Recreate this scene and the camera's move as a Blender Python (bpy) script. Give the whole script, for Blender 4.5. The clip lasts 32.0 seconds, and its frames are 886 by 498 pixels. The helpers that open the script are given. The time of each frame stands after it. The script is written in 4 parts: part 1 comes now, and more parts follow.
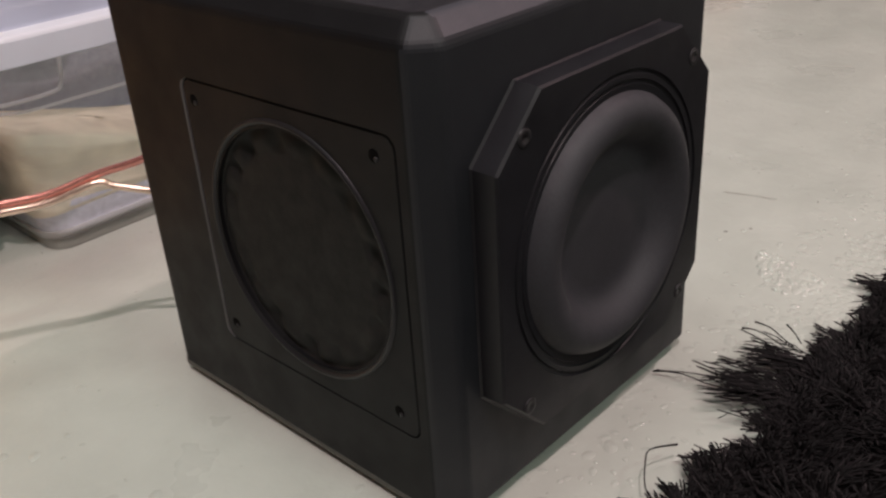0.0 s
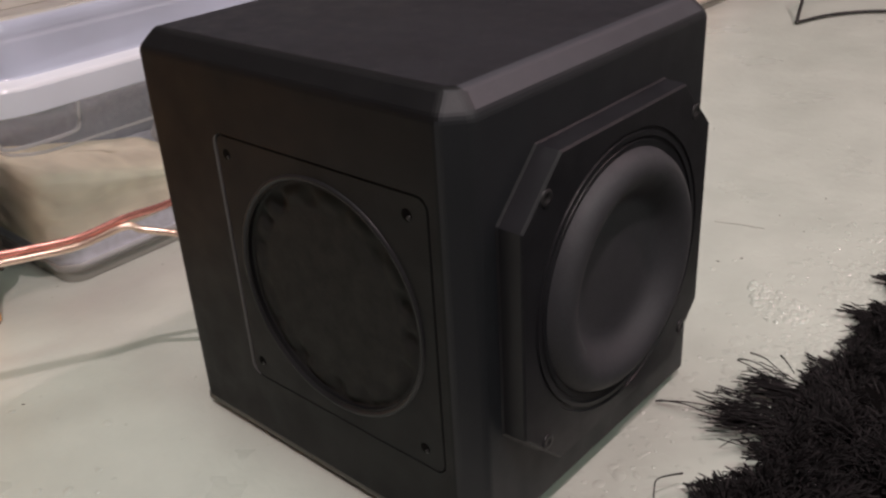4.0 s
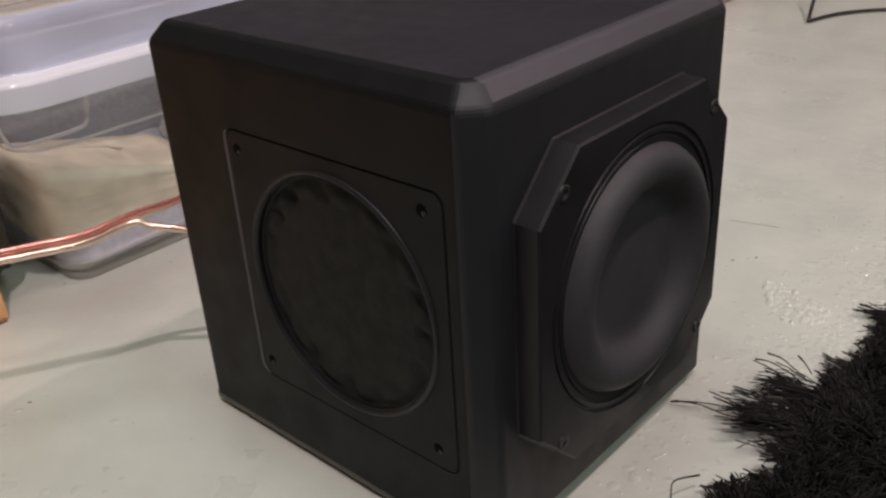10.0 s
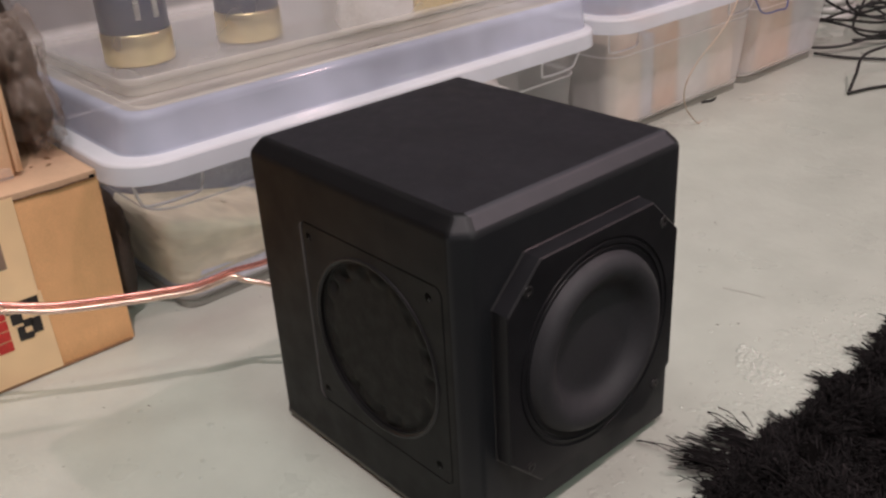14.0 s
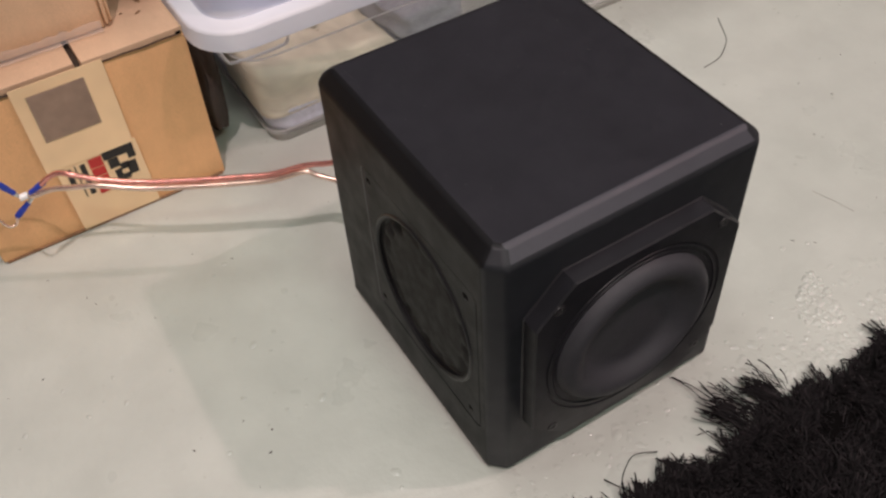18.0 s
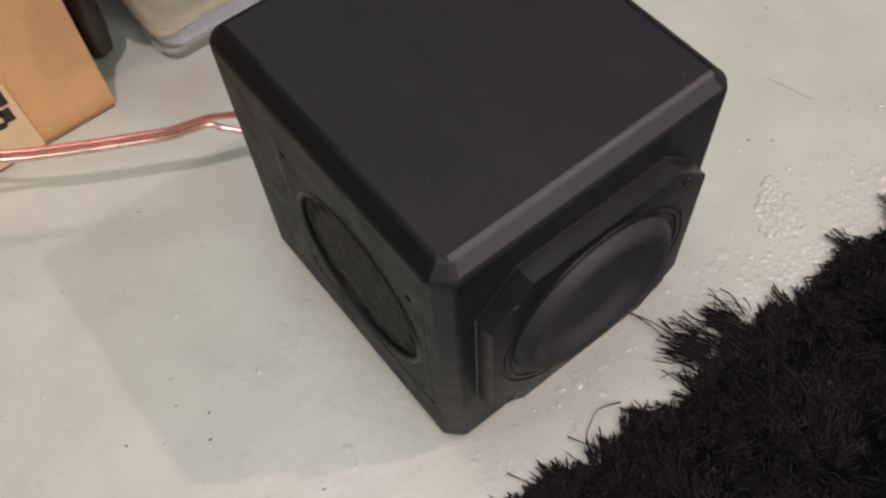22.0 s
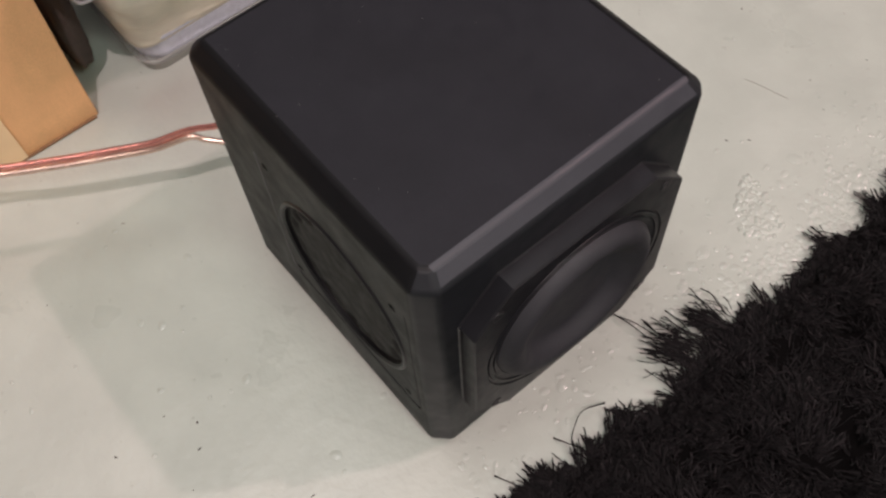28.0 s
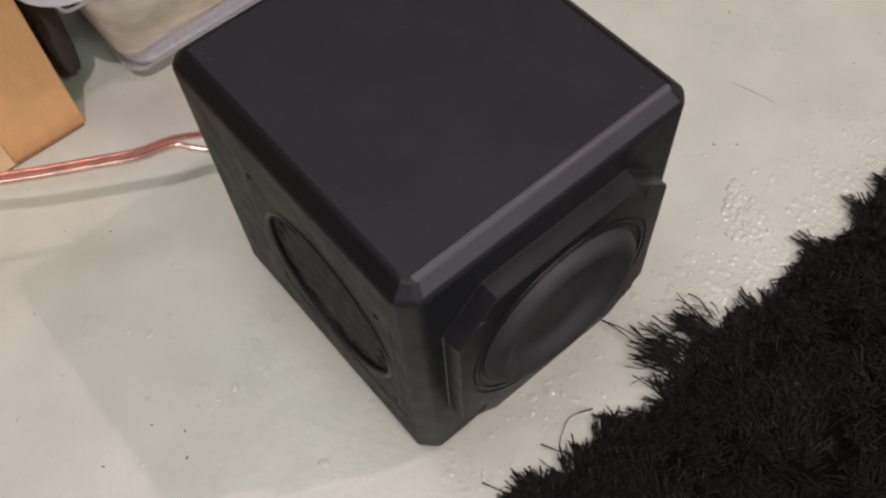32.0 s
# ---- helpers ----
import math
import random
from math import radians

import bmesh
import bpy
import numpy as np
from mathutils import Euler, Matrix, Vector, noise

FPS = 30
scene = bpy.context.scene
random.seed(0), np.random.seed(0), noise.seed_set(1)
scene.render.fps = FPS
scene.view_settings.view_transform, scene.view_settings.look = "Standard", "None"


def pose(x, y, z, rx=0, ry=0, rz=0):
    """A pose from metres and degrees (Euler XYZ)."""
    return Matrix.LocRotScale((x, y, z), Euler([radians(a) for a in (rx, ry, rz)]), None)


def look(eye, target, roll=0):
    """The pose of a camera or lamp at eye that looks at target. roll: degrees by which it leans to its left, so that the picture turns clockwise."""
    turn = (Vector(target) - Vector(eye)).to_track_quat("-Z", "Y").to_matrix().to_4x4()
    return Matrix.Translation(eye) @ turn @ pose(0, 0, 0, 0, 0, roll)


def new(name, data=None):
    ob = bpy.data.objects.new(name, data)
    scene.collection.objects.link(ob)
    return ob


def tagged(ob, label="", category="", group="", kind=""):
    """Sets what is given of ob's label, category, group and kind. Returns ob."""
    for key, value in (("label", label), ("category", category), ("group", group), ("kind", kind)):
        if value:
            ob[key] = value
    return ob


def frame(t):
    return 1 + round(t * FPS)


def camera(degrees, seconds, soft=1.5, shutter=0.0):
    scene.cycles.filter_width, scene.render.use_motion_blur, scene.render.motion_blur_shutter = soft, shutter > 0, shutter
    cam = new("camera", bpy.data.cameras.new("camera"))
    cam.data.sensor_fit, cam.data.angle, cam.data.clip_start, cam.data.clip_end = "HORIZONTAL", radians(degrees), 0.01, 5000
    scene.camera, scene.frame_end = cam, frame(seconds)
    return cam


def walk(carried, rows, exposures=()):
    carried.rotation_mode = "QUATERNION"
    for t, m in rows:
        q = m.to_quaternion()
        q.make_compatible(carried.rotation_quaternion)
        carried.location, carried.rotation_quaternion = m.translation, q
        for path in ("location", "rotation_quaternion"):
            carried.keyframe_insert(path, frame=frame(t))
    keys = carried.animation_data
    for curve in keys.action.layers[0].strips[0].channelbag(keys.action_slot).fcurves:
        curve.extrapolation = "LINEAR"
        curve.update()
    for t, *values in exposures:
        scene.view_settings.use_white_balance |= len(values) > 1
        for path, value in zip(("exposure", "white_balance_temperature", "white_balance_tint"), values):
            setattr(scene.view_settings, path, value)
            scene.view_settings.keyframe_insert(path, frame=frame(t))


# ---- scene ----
cam = camera(51.1, 32.0, 2.5)
PATH = [
    (0, (0.237, -0.239, 0.334), (-1.008, 1.024, -0.59), -3.9),
    (0.5, (0.243, -0.238, 0.336), (-0.993, 1.035, -0.586), -3.8),
    (1, (0.243, -0.244, 0.335), (-0.988, 1.037, -0.582), -3.8),
    (1.5, (0.245, -0.247, 0.335), (-0.98, 1.04, -0.584), -3.8),
    (2, (0.236, -0.245, 0.343), (-0.983, 1.049, -0.572), -3.7),
    (2.5, (0.229, -0.249, 0.352), (-0.985, 1.049, -0.564), -3.7),
    (3, (0.229, -0.254, 0.362), (-0.984, 1.045, -0.555), -3.7),
    (3.5, (0.235, -0.261, 0.364), (-0.979, 1.037, -0.553), -3.7),
    (4, (0.233, -0.265, 0.367), (-0.98, 1.036, -0.549), -3.6),
    (4.5, (0.233, -0.266, 0.364), (-0.979, 1.035, -0.551), -3.7),
    (6.5, (0.224, -0.264, 0.358), (-0.99, 1.036, -0.555), -3.7),
    (7, (0.221, -0.271, 0.362), (-0.993, 1.029, -0.552), -3.7),
    (7.5, (0.22, -0.274, 0.36), (-0.995, 1.026, -0.553), -3.7),
    (8, (0.218, -0.268, 0.364), (-0.997, 1.03, -0.551), -3.7),
    (8.5, (0.222, -0.268, 0.362), (-0.995, 1.029, -0.553), -3.7),
    (9, (0.225, -0.261, 0.36), (-0.992, 1.034, -0.557), -3.7),
    (9.5, (0.222, -0.265, 0.36), (-0.996, 1.03, -0.555), -3.7),
    (10, (0.225, -0.263, 0.362), (-0.996, 1.03, -0.553), -3.6),
    (10.5, (0.225, -0.263, 0.366), (-0.999, 1.028, -0.548), -3.6),
    (11, (0.228, -0.262, 0.381), (-1.005, 1.018, -0.539), -3.6),
    (11.5, (0.248, -0.27, 0.386), (-1.003, 0.995, -0.527), -3.4),
    (12, (0.263, -0.28, 0.417), (-1.02, 0.956, -0.493), -3.3),
    (12.5, (0.292, -0.297, 0.431), (-1.021, 0.909, -0.476), -3.4),
    (13, (0.319, -0.308, 0.437), (-1.024, 0.88, -0.448), -3.5),
    (13.5, (0.341, -0.322, 0.45), (-1.025, 0.86, -0.408), -3.6),
    (15.5, (0.379, -0.295, 0.552), (-0.964, 0.675, -0.569), -3.2),
    (16, (0.373, -0.281, 0.563), (-0.959, 0.615, -0.63), -3.1),
    (16.5, (0.364, -0.243, 0.597), (-0.949, 0.569, -0.674), -3.5),
    (17, (0.35, -0.215, 0.626), (-0.933, 0.533, -0.714), -3.7),
    (17.5, (0.326, -0.206, 0.639), (-0.914, 0.488, -0.768), -3.9),
    (18, (0.296, -0.195, 0.655), (-0.891, 0.451, -0.819), -4.3),
    (18.5, (0.25, -0.183, 0.67), (-0.877, 0.425, -0.866), -4.5),
    (19, (0.232, -0.149, 0.664), (-0.824, 0.425, -0.935), -5.2),
    (19.5, (0.22, -0.127, 0.657), (-0.756, 0.43, -0.997), -5.7),
    (20, (0.198, -0.118, 0.653), (-0.702, 0.432, -1.046), -5.9),
    (20.5, (0.169, -0.115, 0.665), (-0.689, 0.44, -1.055), -5.4),
    (21, (0.174, -0.124, 0.675), (-0.671, 0.434, -1.05), -5.2),
    (21.5, (0.181, -0.129, 0.669), (-0.658, 0.435, -1.057), -5.0),
    (22, (0.182, -0.121, 0.663), (-0.654, 0.445, -1.064), -4.9),
    (22.5, (0.184, -0.118, 0.66), (-0.647, 0.452, -1.067), -4.8),
    (23, (0.183, -0.116, 0.661), (-0.647, 0.455, -1.066), -4.8),
    (23.5, (0.181, -0.12, 0.666), (-0.647, 0.455, -1.062), -4.8),
    (24, (0.179, -0.118, 0.667), (-0.646, 0.457, -1.062), -4.8),
    (24.5, (0.179, -0.118, 0.665), (-0.644, 0.457, -1.064), -4.9),
    (25, (0.181, -0.117, 0.665), (-0.641, 0.461, -1.065), -4.8),
    (25.5, (0.179, -0.117, 0.672), (-0.642, 0.462, -1.058), -4.8),
    (27.5, (0.185, -0.116, 0.672), (-0.632, 0.465, -1.059), -4.8),
    (28, (0.183, -0.117, 0.672), (-0.633, 0.467, -1.058), -4.8),
    (28.5, (0.181, -0.117, 0.673), (-0.634, 0.469, -1.057), -4.7),
    (29, (0.182, -0.118, 0.671), (-0.631, 0.47, -1.059), -4.6),
    (29.5, (0.184, -0.116, 0.671), (-0.628, 0.47, -1.06), -4.6),
    (30, (0.184, -0.116, 0.671), (-0.628, 0.472, -1.059), -4.7),
    (30.5, (0.186, -0.116, 0.668), (-0.626, 0.473, -1.062), -4.7),
    (31, (0.184, -0.113, 0.672), (-0.627, 0.476, -1.059), -4.7),
    (31.5, (0.18, -0.111, 0.676), (-0.632, 0.48, -1.054), -4.7),
    (32, (0.184, -0.108, 0.674), (-0.627, 0.481, -1.057), -4.8),
]
walk(cam, [(t, look(eye, target, roll)) for t, eye, target, roll in PATH],
     [(0, -0.03), (10.5, -0.04), (13, -0.14), (16, -0.09), (18, -0.03), (32, -0.03)])

# ---- world, lamps, exposure ----
world = bpy.data.worlds.new("world")
scene.world = world
world.use_nodes = True
world.node_tree.nodes["Background"].inputs["Color"].default_value = (0.9, 0.95, 1.0, 1)
world.node_tree.nodes["Background"].inputs["Strength"].default_value = 0.02


def ceiling_lamp(place, size, watts, colour, size_y=None):
    data = bpy.data.lights.new("ceiling_lamp", "AREA")
    data.shape = "DISK" if size_y is None else "RECTANGLE"
    data.size, data.energy, data.color = size, watts, colour
    if size_y:
        data.size_y = size_y
    ob = new("ceiling_lamp", data)
    ob.matrix_world = Matrix.Translation(place)
    return ob


WARM, PALE, COOL, GREENISH = (1.0, 0.67, 0.70), (1.0, 0.785, 0.80), (0.985, 0.96, 0.935), (0.90, 1.0, 0.91)
ceiling_lamp((1.00, 1.86, 2.92), 0.11, 36, WARM)
ceiling_lamp((0.97, -0.76, 2.92), 0.06, 47, PALE)
# broad panel added as fill for the room's diffuse light; no fixture is seen
ceiling_lamp((-0.40, -0.10, 2.94), 1.10, 26, COOL, 1.4)
ceiling_lamp((2.10, 0.15, 2.94), 0.30, 28, GREENISH, 0.5)

# ---- materials ----


def material(name):
    m = bpy.data.materials.new(name)
    m.use_nodes = True
    return m, m.node_tree, m.node_tree.nodes["Principled BSDF"]


def noise_node(tree, scale, detail=3.0, rough=0.55, stretch=None):
    tex = tree.nodes.new("ShaderNodeTexNoise")
    tex.inputs["Scale"].default_value, tex.inputs["Detail"].default_value = scale, detail
    tex.inputs["Roughness"].default_value = rough
    geo = tree.nodes.new("ShaderNodeNewGeometry")
    out = geo.outputs["Position"]
    if stretch:
        mp = tree.nodes.new("ShaderNodeMapping")
        mp.inputs["Scale"].default_value = stretch
        tree.links.new(out, mp.inputs["Vector"])
        out = mp.outputs["Vector"]
    tree.links.new(out, tex.inputs["Vector"])
    return tex.outputs["Fac"]


def ramp(tree, fac, stops):
    node = tree.nodes.new("ShaderNodeValToRGB")
    els = node.color_ramp.elements
    while len(els) < len(stops):
        els.new(0.5)
    for el, (p, c) in zip(els, stops):
        el.position, el.color = p, (*c, 1) if len(c) == 3 else c
    tree.links.new(fac, node.inputs["Fac"])
    return node.outputs["Color"]


def mix_colour(tree, fac, a, b, mode="MIX"):
    node = tree.nodes.new("ShaderNodeMix")
    node.data_type, node.blend_type = "RGBA", mode
    for sock, v in ((node.inputs[0], fac), (node.inputs[6], a), (node.inputs[7], b)):
        if isinstance(v, (int, float)):
            sock.default_value = v
        elif isinstance(v, tuple):
            sock.default_value = (*v, 1)
        else:
            tree.links.new(v, sock)
    return node.outputs[2]


def bump(tree, shader, height, strength, distance=0.001, before=None):
    node = tree.nodes.new("ShaderNodeBump")
    node.inputs["Strength"].default_value, node.inputs["Distance"].default_value = strength, distance
    tree.links.new(height, node.inputs["Height"])
    if before:
        tree.links.new(before, node.inputs["Normal"])
    tree.links.new(node.outputs["Normal"], shader.inputs["Normal"])
    return node.outputs["Normal"]


def worn(name, colour, rough, fine=400, coarse=12, vary=0.18, relief=0.15, metal=0.0, spec=0.5):
    """A painted, moulded or paper surface with grain and broad unevenness."""
    m, tree, sh = material(name)
    dark = tuple(c * (1 - vary) for c in colour)
    light = tuple(min(1, c * (1 + vary)) for c in colour)
    big = ramp(tree, noise_node(tree, coarse, 4), [(0.3, dark), (0.7, light)])
    small = ramp(tree, noise_node(tree, fine, 2), [(0.3, (0.86, 0.86, 0.86)), (0.7, (1.1, 1.1, 1.1))])
    tree.links.new(mix_colour(tree, 1.0, big, small, "MULTIPLY"), sh.inputs["Base Color"])
    r = ramp(tree, noise_node(tree, coarse * 3, 3), [(0.3, (rough * 0.85,) * 3), (0.7, (min(1, rough * 1.15),) * 3)])
    tree.links.new(r, sh.inputs["Roughness"])
    sh.inputs["Metallic"].default_value, sh.inputs["Specular IOR Level"].default_value = metal, spec
    if relief:
        bump(tree, sh, noise_node(tree, fine, 3), relief, 0.0006)
    return m


def floor_paint(name, gloss):
    m, tree, sh = material(name)
    base = ramp(tree, noise_node(tree, 2.2, 5, 0.6), [(0.3, (0.485, 0.530, 0.470)), (0.7, (0.555, 0.590, 0.530))])
    blotch = ramp(tree, noise_node(tree, 17, 4), [(0.35, (0.95, 0.95, 0.95)), (0.65, (1.03, 1.03, 1.03))])
    dirt = ramp(tree, noise_node(tree, 95, 2, 0.7), [(0.22, (0.72, 0.70, 0.66)), (0.30, (1, 1, 1))])
    c = mix_colour(tree, 1.0, base, blotch, "MULTIPLY")
    tree.links.new(mix_colour(tree, 0.5, c, mix_colour(tree, 1.0, c, dirt, "MULTIPLY")), sh.inputs["Base Color"])
    r = ramp(tree, noise_node(tree, 9, 4), [(0.3, (0.24 * gloss,) * 3), (0.7, (0.42 * gloss,) * 3)])
    tree.links.new(r, sh.inputs["Roughness"])
    sh.inputs["Specular IOR Level"].default_value = 0.5
    n = bump(tree, sh, noise_node(tree, 26, 3), 0.26, 0.003)
    n = bump(tree, sh, noise_node(tree, 85, 2), 0.46, 0.0016, n)
    bump(tree, sh, noise_node(tree, 260, 2), 0.22, 0.0008, n)
    return m


def plastic(name, colour, solid, rough=0.22, vary=0.1):
    """Cloudy see-through plastic: a share of the light passes straight on, another is scattered through."""
    m, tree, sh = material(name)
    tint = ramp(tree, noise_node(tree, 14, 3), [(0.3, tuple(c * 0.93 for c in colour)), (0.7, colour)])
    tree.links.new(tint, sh.inputs["Base Color"])
    sh.inputs["Roughness"].default_value = rough
    bump(tree, sh, noise_node(tree, 40, 2), 0.05, 0.002)
    clear, blend = tree.nodes.new("ShaderNodeBsdfTransparent"), tree.nodes.new("ShaderNodeMixShader")
    clear.inputs["Color"].default_value = (0.985, 0.985, 0.985, 1)
    cloud = ramp(tree, noise_node(tree, 6, 3), [(0.3, (solid * (1 - vary),) * 3), (0.7, (min(1, solid * (1 + vary)),) * 3)])
    tree.links.new(cloud, blend.inputs["Fac"])
    milk, body = tree.nodes.new("ShaderNodeBsdfTranslucent"), tree.nodes.new("ShaderNodeMixShader")
    tree.links.new(tint, milk.inputs["Color"])
    body.inputs["Fac"].default_value = 0.10
    tree.links.new(sh.outputs[0], body.inputs[1])
    tree.links.new(milk.outputs[0], body.inputs[2])
    tree.links.new(clear.outputs[0], blend.inputs[1])
    tree.links.new(body.outputs[0], blend.inputs[2])
    tree.links.new(blend.outputs[0], tree.nodes["Material Output"].inputs["Surface"])
    return m


def cardboard(name, colour):
    m, tree, sh = material(name)
    base = ramp(tree, noise_node(tree, 7, 5, 0.6), [(0.3, tuple(c * 0.80 for c in colour)), (0.7, tuple(c * 1.1 for c in colour))])
    flute = ramp(tree, noise_node(tree, 30, 3, 0.6, (1, 2.2, 0.5)), [(0.3, (0.965,) * 3), (0.7, (1.03,) * 3)])
    fibre = ramp(tree, noise_node(tree, 900, 2), [(0.3, (0.9,) * 3), (0.7, (1.06,) * 3)])
    c = mix_colour(tree, 1.0, mix_colour(tree, 1.0, base, flute, "MULTIPLY"), fibre, "MULTIPLY")
    tree.links.new(c, sh.inputs["Base Color"])
    sh.inputs["Roughness"].default_value = 0.75
    n = bump(tree, sh, noise_node(tree, 18, 3), 0.35, 0.004)
    bump(tree, sh, noise_node(tree, 500, 2), 0.1, 0.0005, n)
    return m


FLOOR = floor_paint("painted_concrete", 1.0)
THICK_PAINT = floor_paint("thick_glossy_paint", 0.72)
WALL_DARK = worn("dark_wall_brown", (0.050, 0.035, 0.027), 0.6, 300, 6, 0.3)
WALL = worn("wall_paint", (0.45, 0.43, 0.40), 0.8)
CEILING = worn("ceiling_paint", (0.34, 0.32, 0.31), 0.85)
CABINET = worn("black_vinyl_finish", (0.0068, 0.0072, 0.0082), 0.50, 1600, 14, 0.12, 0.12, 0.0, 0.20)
# top face: a little dust, plus overhead light put into a lighter colour
CABINET_TOP = worn("dusty_lit_black_vinyl", (0.0182, 0.0188, 0.0236), 0.56, 1600, 20, 0.10, 0.12, 0.0, 0.25)
# faces on the driver's side: a lighter charcoal than the other sides
BAFFLE = worn("charcoal_baffle", (0.0145, 0.0168, 0.0203), 0.50, 1600, 15, 0.08, 0.08, 0.0, 0.36)
# top front bevel: its highlight is put into a lighter copy of the baffle
LIT_EDGE = worn("lit_charcoal_paint", (0.0400, 0.0430, 0.0530), 0.50, 1600, 15, 0.08, 0.08, 0.0, 0.60)
FRAME = worn("satin_black_frame", (0.0138, 0.0145, 0.0172), 0.40, 900, 30, 0.2, 0.08, 0.0, 0.33)
RUBBER = worn("dusty_black_rubber", (0.0360, 0.0376, 0.0436), 0.62, 700, 18, 0.12, 0.10)
CONE = worn("black_cone", (0.0350, 0.0366, 0.0420), 0.62, 700, 12, 0.10, 0.10)
RADIATOR = worn("dusty_matt_rubber", (0.0160, 0.0168, 0.0160), 0.66, 300, 30, 0.14, 0, 0.0, 0.20)
SCREW = worn("black_oxide_steel", (0.026, 0.026, 0.028), 0.42, 900, 60, 0.2, 0.05, 0.3)
HOLE = worn("hole_shade_black", (0.003, 0.003, 0.003), 0.9, relief=0, spec=0.08)
FOOT = worn("grey_foot_rubber", (0.16, 0.155, 0.145), 0.7)
YARN = worn("black_yarn", (0.0118, 0.0096, 0.0096), 0.85, 900, 30, 0.5, 0.1, 0.0, 0.25)
tree = YARN.node_tree
geo = tree.nodes.new("ShaderNodeNewGeometry")
shade = ramp(tree, geo.outputs["Random Per Island"], [(0.0, (0.0048, 0.0042, 0.0046)), (0.6, (0.0094, 0.0080, 0.0086)), (0.92, (0.0175, 0.0150, 0.0158)), (1.0, (0.030, 0.0255, 0.0265))])
tree.links.new(shade, tree.nodes["Principled BSDF"].inputs["Base Color"])
YARN_BACK = worn("rug_backing", (0.0025, 0.0022, 0.0022), 0.95, spec=0.05)
CARD = cardboard("brown_cardboard", (0.89, 0.520, 0.245))
CARD_LIGHT = cardboard("brown_cardboard_lighter", (0.76, 0.520, 0.325))
# the shade of the carton's crevice as a near-black card colour
CREVICE_SHADE = worn("card_crevice_shade", (0.045, 0.028, 0.017), 0.9)
FLAP = cardboard("dull_cardboard_flap", (0.66, 0.455, 0.295))
CARD_EDGE = cardboard("cardboard_edge", (0.26, 0.15, 0.075))
TAPE = worn("paper_tape", (0.90, 0.665, 0.39), 0.5, 14, 5, 0.05, 0.03)
INK = worn("black_ink", (0.020, 0.017, 0.016), 0.5, relief=0)
INK_SOFT = worn("grey_printed_ink", (0.31, 0.22, 0.16), 0.5, 60, 20, 0.1, 0)
INK_RED = worn("red_ink", (0.55, 0.035, 0.03), 0.5, relief=0)
TUB = plastic("clear_tub_plastic", (0.97, 0.97, 0.98), 0.15, 0.15, 0.2)
TUB_FROSTED = plastic("frosted_tub_plastic", (0.99, 0.97, 0.97), 0.50, 0.22, 0.25)
TUB_HAZY = plastic("hazy_tub_plastic", (0.95, 0.95, 0.98), 0.29, 0.2, 0.35)
TUB_EDGE = plastic("clear_plastic_ridge", (0.97, 0.97, 1.0), 0.74)
LID_SKIRT = plastic("bluish_lid_skirt", (0.85, 0.90, 1.0), 0.87, 0.16)
TUB_BASE = plastic("cloudy_tub_base", (0.84, 0.83, 0.79), 0.34, 0.3)
TUB_FOOT = plastic("dull_tub_foot", (0.52, 0.51, 0.46), 0.45, 0.35)
BAG = plastic("dull_clear_bag", (0.46, 0.37, 0.31), 0.24, 0.26, 0.5)
TUB_MILKY = plastic("milky_tub_base", (0.95, 0.92, 0.86), 0.48, 0.2, 0.2)
LID = plastic("cloudy_lid_plastic", (0.70, 0.76, 0.94), 0.60, 0.12, 0.25)
LID_RIM = plastic("cloudy_lid_rim", (0.90, 0.93, 1.0), 0.86, 0.12)
FILM = plastic("clear_film", (0.86, 0.80, 0.75), 0.26, 0.07, 0.4)
CLOTH = worn("cream_cloth", (0.97, 0.88, 0.70), 0.9, 40, 14, 0.05, 0.04)
CLOTH.node_tree.nodes["Principled BSDF"].inputs["Specular IOR Level"].default_value = 0.1
bump(CLOTH.node_tree, CLOTH.node_tree.nodes["Principled BSDF"], noise_node(CLOTH.node_tree, 26, 2, 0.5, (0.8, 0.55, 1.7)), 0.85, 0.012)
SLATE_GREY = worn("slate_grey", (0.40, 0.41, 0.46), 0.9, 200, 8, 0.08, 0.05)
CLOTH_BLUE = worn("blue_grey_cloth", (0.66, 0.68, 0.78), 0.9, 200, 8, 0.06, 0.05)
DARK_BROWN = worn("dark_brown_fill", (0.062, 0.048, 0.038), 0.9, 200, 10, 0.2, 0.2)
PAPER = worn("white_carton", (0.92, 0.89, 0.84), 0.6)
CREAM = worn("yellow_carton", (0.72, 0.58, 0.28), 0.6)
NAVY = worn("navy_enamel", (0.022, 0.030, 0.110), 0.35)
BRASS = worn("brass", (0.88, 0.74, 0.42), 0.36, 900, 8, 0.04, 0.0, 1.0)
PINK_CARD = worn("pale_pink_carton", (0.97, 0.74, 0.60), 0.7, 300, 9, 0.10)
ORANGE_PALE = cardboard("pale_orange_carton", (0.92, 0.56, 0.34))
COPPER = worn("copper_in_clear_jacket", (0.88, 0.36, 0.30), 0.22, 1500, 90, 0.2, 0.25, 0.75)
COPPER_PALE = worn("tinned_copper_in_clear_jacket", (0.86, 0.62, 0.50), 0.22, 1500, 90, 0.2, 0.25, 0.75)
for m in (COPPER, COPPER_PALE):
    m.node_tree.nodes["Principled BSDF"].inputs["Coat Weight"].default_value = 1.0
    m.node_tree.nodes["Principled BSDF"].inputs["Coat Roughness"].default_value = 0.08
BLUE = worn("blue_nylon_sleeve", (0.022, 0.05, 0.36), 0.35)
TIN = worn("tinned_terminal", (0.75, 0.75, 0.74), 0.3, relief=0.05, metal=0.9)
WHITE = worn("white_plastic", (0.80, 0.80, 0.78), 0.4)
